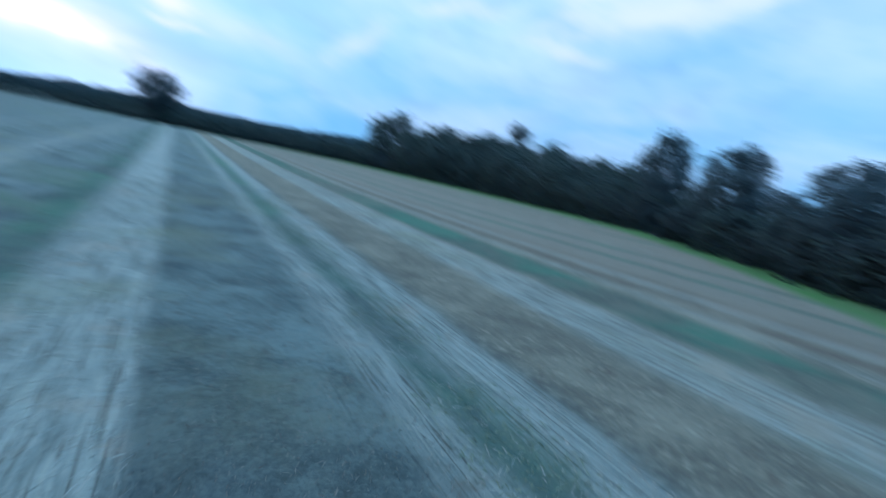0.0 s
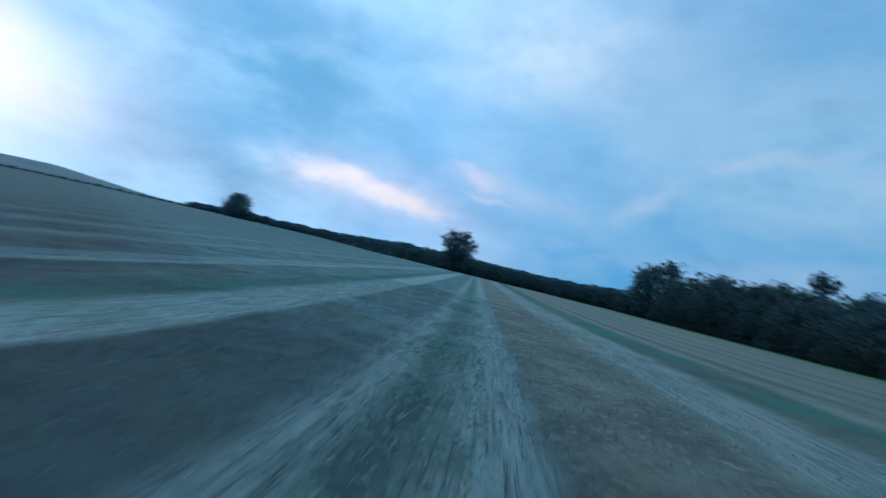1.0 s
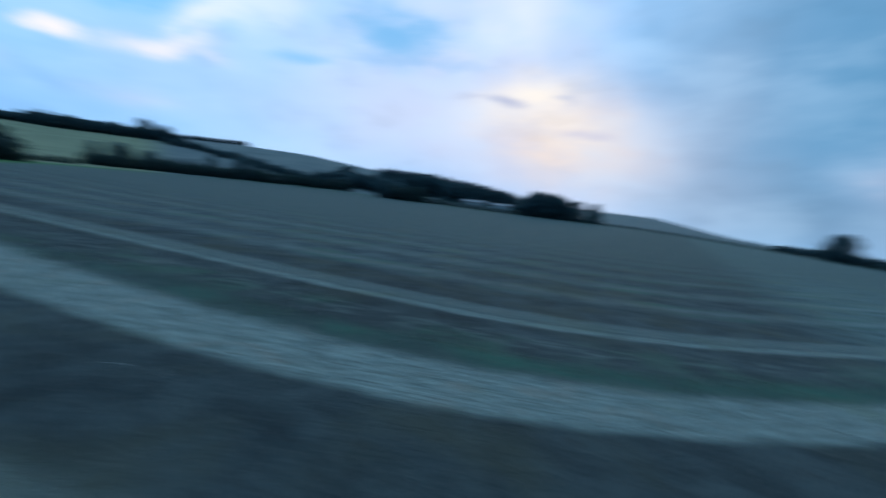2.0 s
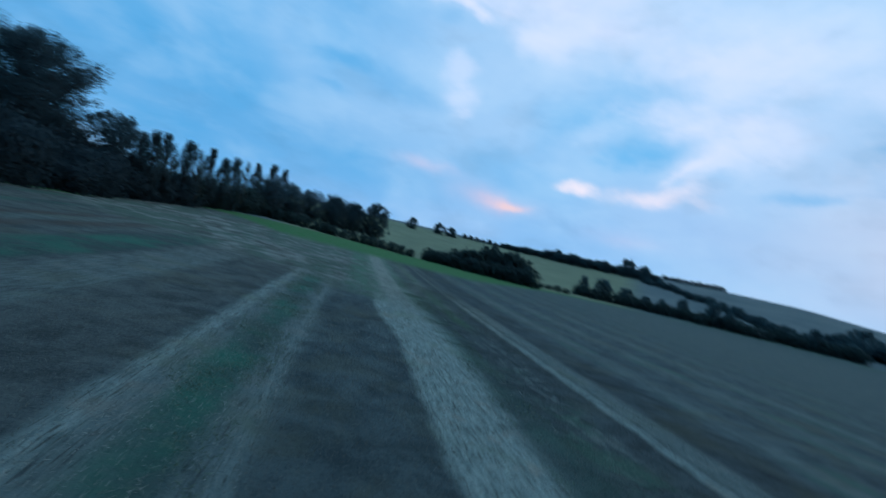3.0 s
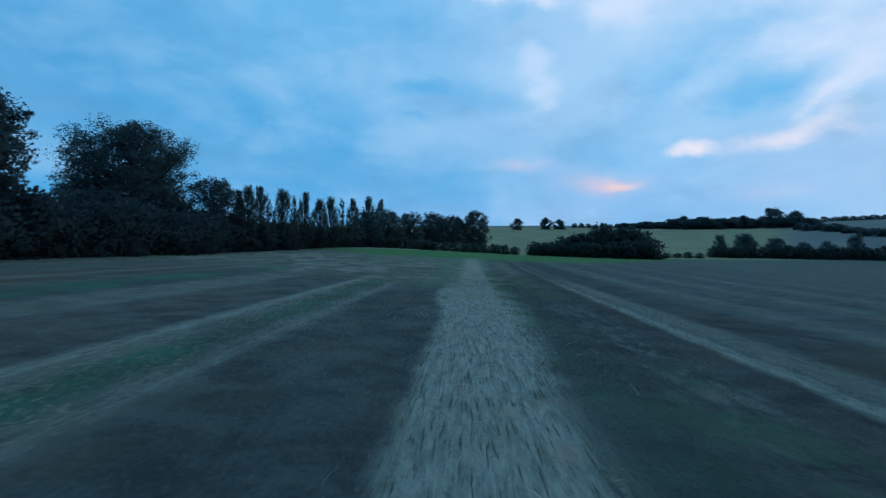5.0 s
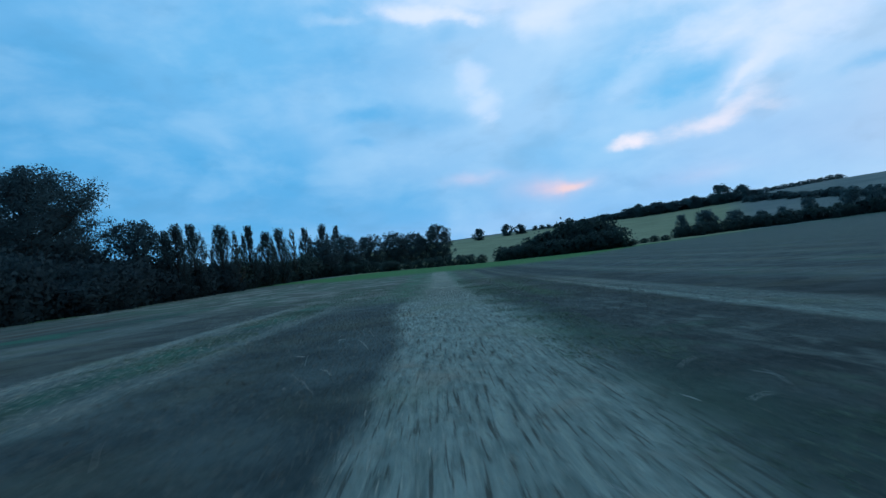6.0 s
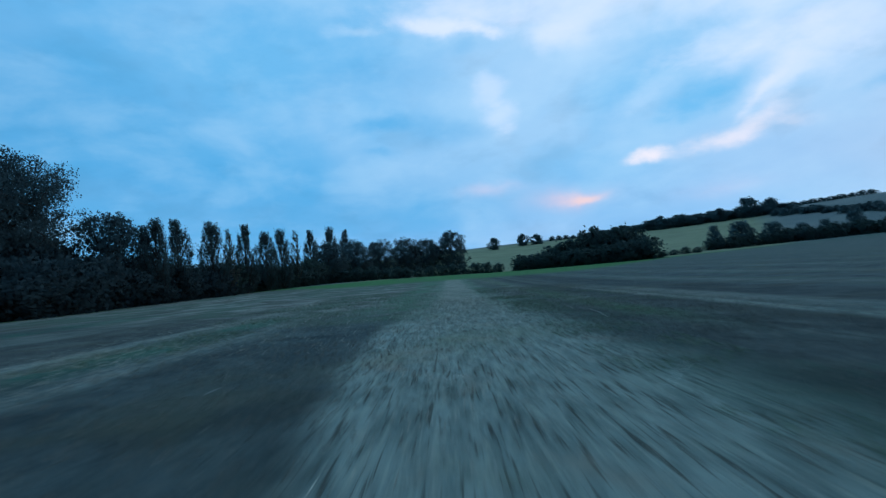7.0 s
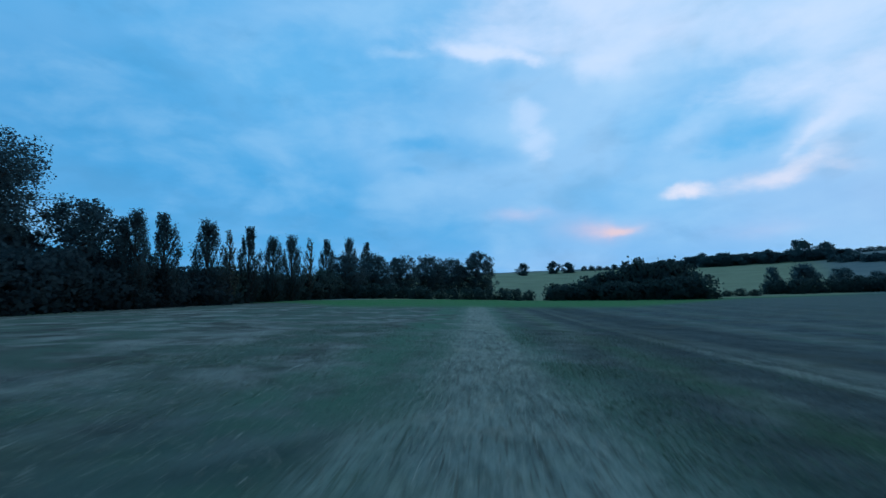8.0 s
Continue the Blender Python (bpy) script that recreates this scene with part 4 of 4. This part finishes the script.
SHED_WALL, nt, bsdf = material("pale_shed_boards")
nt.links.new(mix(nt, fuzz(nt, vec(nt, "MULTIPLY", place(nt), (4, 4, 0.4)), 1.0, 5), (0.26, 0.27, 0.27), (0.38, 0.39, 0.39)), bsdf.inputs["Base Color"])
SHED_ROOF, nt, bsdf = material("grey_sheet_roof")
nt.links.new(mix(nt, fuzz(nt, place(nt), 0.8, 5), (0.14, 0.15, 0.16), (0.22, 0.23, 0.24)), bsdf.inputs["Base Color"])
bsdf.inputs["Roughness"].default_value = 0.6
for az, r, size in ((66.5, 206, 9), (69.8, 206, 8)):
    shed(*compass(az, r), size, 5.0, 1.8, 0.8, radians(-az))


# ---------------------------------------------------------------- stubble, loose straw and weeds near the flight
def stalk_material(name, dark, light):
    m, nt, bsdf = material(name)
    rnd = nt.nodes.new("ShaderNodeNewGeometry").outputs["Random Per Island"]
    nt.links.new(mix(nt, rnd, dark, light), bsdf.inputs["Base Color"])
    bsdf.inputs["Roughness"].default_value = 0.7
    bsdf.inputs["Specular IOR Level"].default_value = 0.3
    return m


STALK = stalk_material("cut_straw", (0.075, 0.080, 0.072), (0.19, 0.20, 0.175))
LOOSE = stalk_material("loose_straw", (0.17, 0.195, 0.175), (0.34, 0.375, 0.33))
PALE_STRAW = stalk_material("bleached_straw", (0.40, 0.40, 0.36), (0.72, 0.72, 0.66))
WEED = stalk_material("weed_leaves", (0.085, 0.13, 0.09), (0.15, 0.21, 0.145))


def field_points(rng, count, lo, hi, y0, y1, row=0.0):
    """Random places between two offsets across the swaths and two distances along the field, in drilled rows if wished."""
    u = rng.uniform(lo, hi, count)
    if row:
        u = np.round(u / row) * row + rng.normal(0, 0.04, count)
    y = rng.uniform(y0, y1, count)
    x = u + BEND * BEND_SOFT * np.logaddexp(0, -(y - BEND_Y) / BEND_SOFT)
    return x, y, u


def strips(name, x, y, length, width, tilt, heading, mat, label, bend=0.0, lift=0.0):
    """Thin stalks, each a narrow tapered ribbon folded once: tilt is measured from upright."""
    n = len(x)
    z = land(x, y) + lift
    d = np.stack([np.sin(tilt) * np.cos(heading), np.sin(tilt) * np.sin(heading), np.cos(tilt)], 1)
    s = np.cross(d, np.stack([np.cos(heading * 3.7), np.sin(heading * 3.7), np.full(n, 0.2)], 1))
    s /= np.linalg.norm(s, axis=1, keepdims=True) + 1e-9
    base = np.stack([x, y, z], 1)
    w = (width / 2)[:, None] * s
    knee = base + d * (length * 0.55)[:, None]
    tip = base + d * length[:, None] + np.stack([np.cos(heading), np.sin(heading), np.full(n, -0.4)], 1) * (bend * length)[:, None]
    verts = np.stack([base - w, base + w, knee + w, knee - w, tip + w * 0.5, tip - w * 0.5], 1).reshape(-1, 3)
    k = np.arange(n)[:, None] * 6
    faces = np.concatenate([k + np.array([[0, 1, 2, 3]]), k + np.array([[3, 2, 4, 5]])], 0)
    me = quads(name, verts, faces, False)
    me.materials.append(mat)
    return tagged(new(name, me), label, "stubble", kind="stuff")


rng = np.random.default_rng(17)


def join(*sets):
    return tuple(np.concatenate(c) for c in zip(*sets))


# upright stubble in the dark bands
x, y, u = join(field_points(rng, 30000, -3.15, 0.0, -22, 23, 0.125), field_points(rng, 20000, 2.1, 6.7, -14, 30, 0.125), field_points(rng, 16000, -9.5, -5.2, -24, 12, 0.125),
               field_points(rng, 6000, -8, 0.0, 23, 42), field_points(rng, 14000, 2.0, 7.5, 22, 44, 0.125))
n = len(x)
strips("stubble", x, y, rng.uniform(0.022, 0.060, n), rng.uniform(0.004, 0.008, n), np.abs(rng.normal(0, 0.6, n)), rng.uniform(0, 6.28, n), STALK,
       "upright cut stubble standing in drilled rows", 0.05)
# short bright stubble and pressed straw in the light swaths
x, y, u = join(field_points(rng, 26000, -0.05, 2.05, -20, 34, 0.125), field_points(rng, 9000, -5.4, -4.5, -24, 24), field_points(rng, 9000, -4.5, -3.0, -24, 24), field_points(rng, 9000, 6.6, 8.2, -10, 24), field_points(rng, 9000, -6.0, 2.5, 22, 44))
n = len(x)
along = np.pi / 2 + rng.normal(0, 0.5, n) + np.where(rng.random(n) < 0.5, np.pi, 0)
strips("straw_litter", x, y, rng.uniform(0.03, 0.11, n), rng.uniform(0.003, 0.007, n), rng.uniform(0.9, 1.5, n), along, LOOSE,
       "pale pressed straw lying along the light swaths", 0.05, 0.012)
# a few long loose straws that stick up
x, y, u = field_points(rng, 70, -3.0, 4.0, 2, 34)
n = len(x)
strips("long_straw", x, y, rng.uniform(0.12, 0.30, n), rng.uniform(0.004, 0.007, n), rng.uniform(0.3, 1.4, n), rng.uniform(0, 6.28, n), PALE_STRAW, "long loose straws caught in the stubble", 0.15)
# low weeds in the green bands
x, y, u = join(field_points(rng, 22000, -4.9, -3.3, -24, 26), field_points(rng, 16000, 2.0, 3.4, -12, 34), field_points(rng, 9000, -6.0, -1.5, 26, 46), field_points(rng, 9000, 2.0, 6.5, 28, 46))
keep = np.array([noise.noise((a * 0.5, b * 0.5, 0.0)) + 0.35 * noise.noise((a * 1.7, b * 1.7, 4.0)) for a, b in zip(x, y)]) > 0.02
x, y = x[keep], y[keep]
n = len(x)
strips("weeds", x, y, rng.uniform(0.02, 0.07, n), rng.uniform(0.005, 0.012, n), rng.uniform(0.2, 1.3, n), rng.uniform(0, 6.28, n), WEED, "low green weeds growing through the stubble", 0.25)
# straws combed along the worn swath at the north end
x, y, u = field_points(rng, 320, 0.1, 1.9, 24, 42)
n = len(x)
strips("combed_straw", x, y, rng.uniform(0.15, 0.42, n), rng.uniform(0.004, 0.009, n), rng.uniform(1.1, 1.5, n), np.pi / 2 + rng.normal(0, 0.25, n), LOOSE, "long pale straws combed along the light swath", 0.1, 0.02)
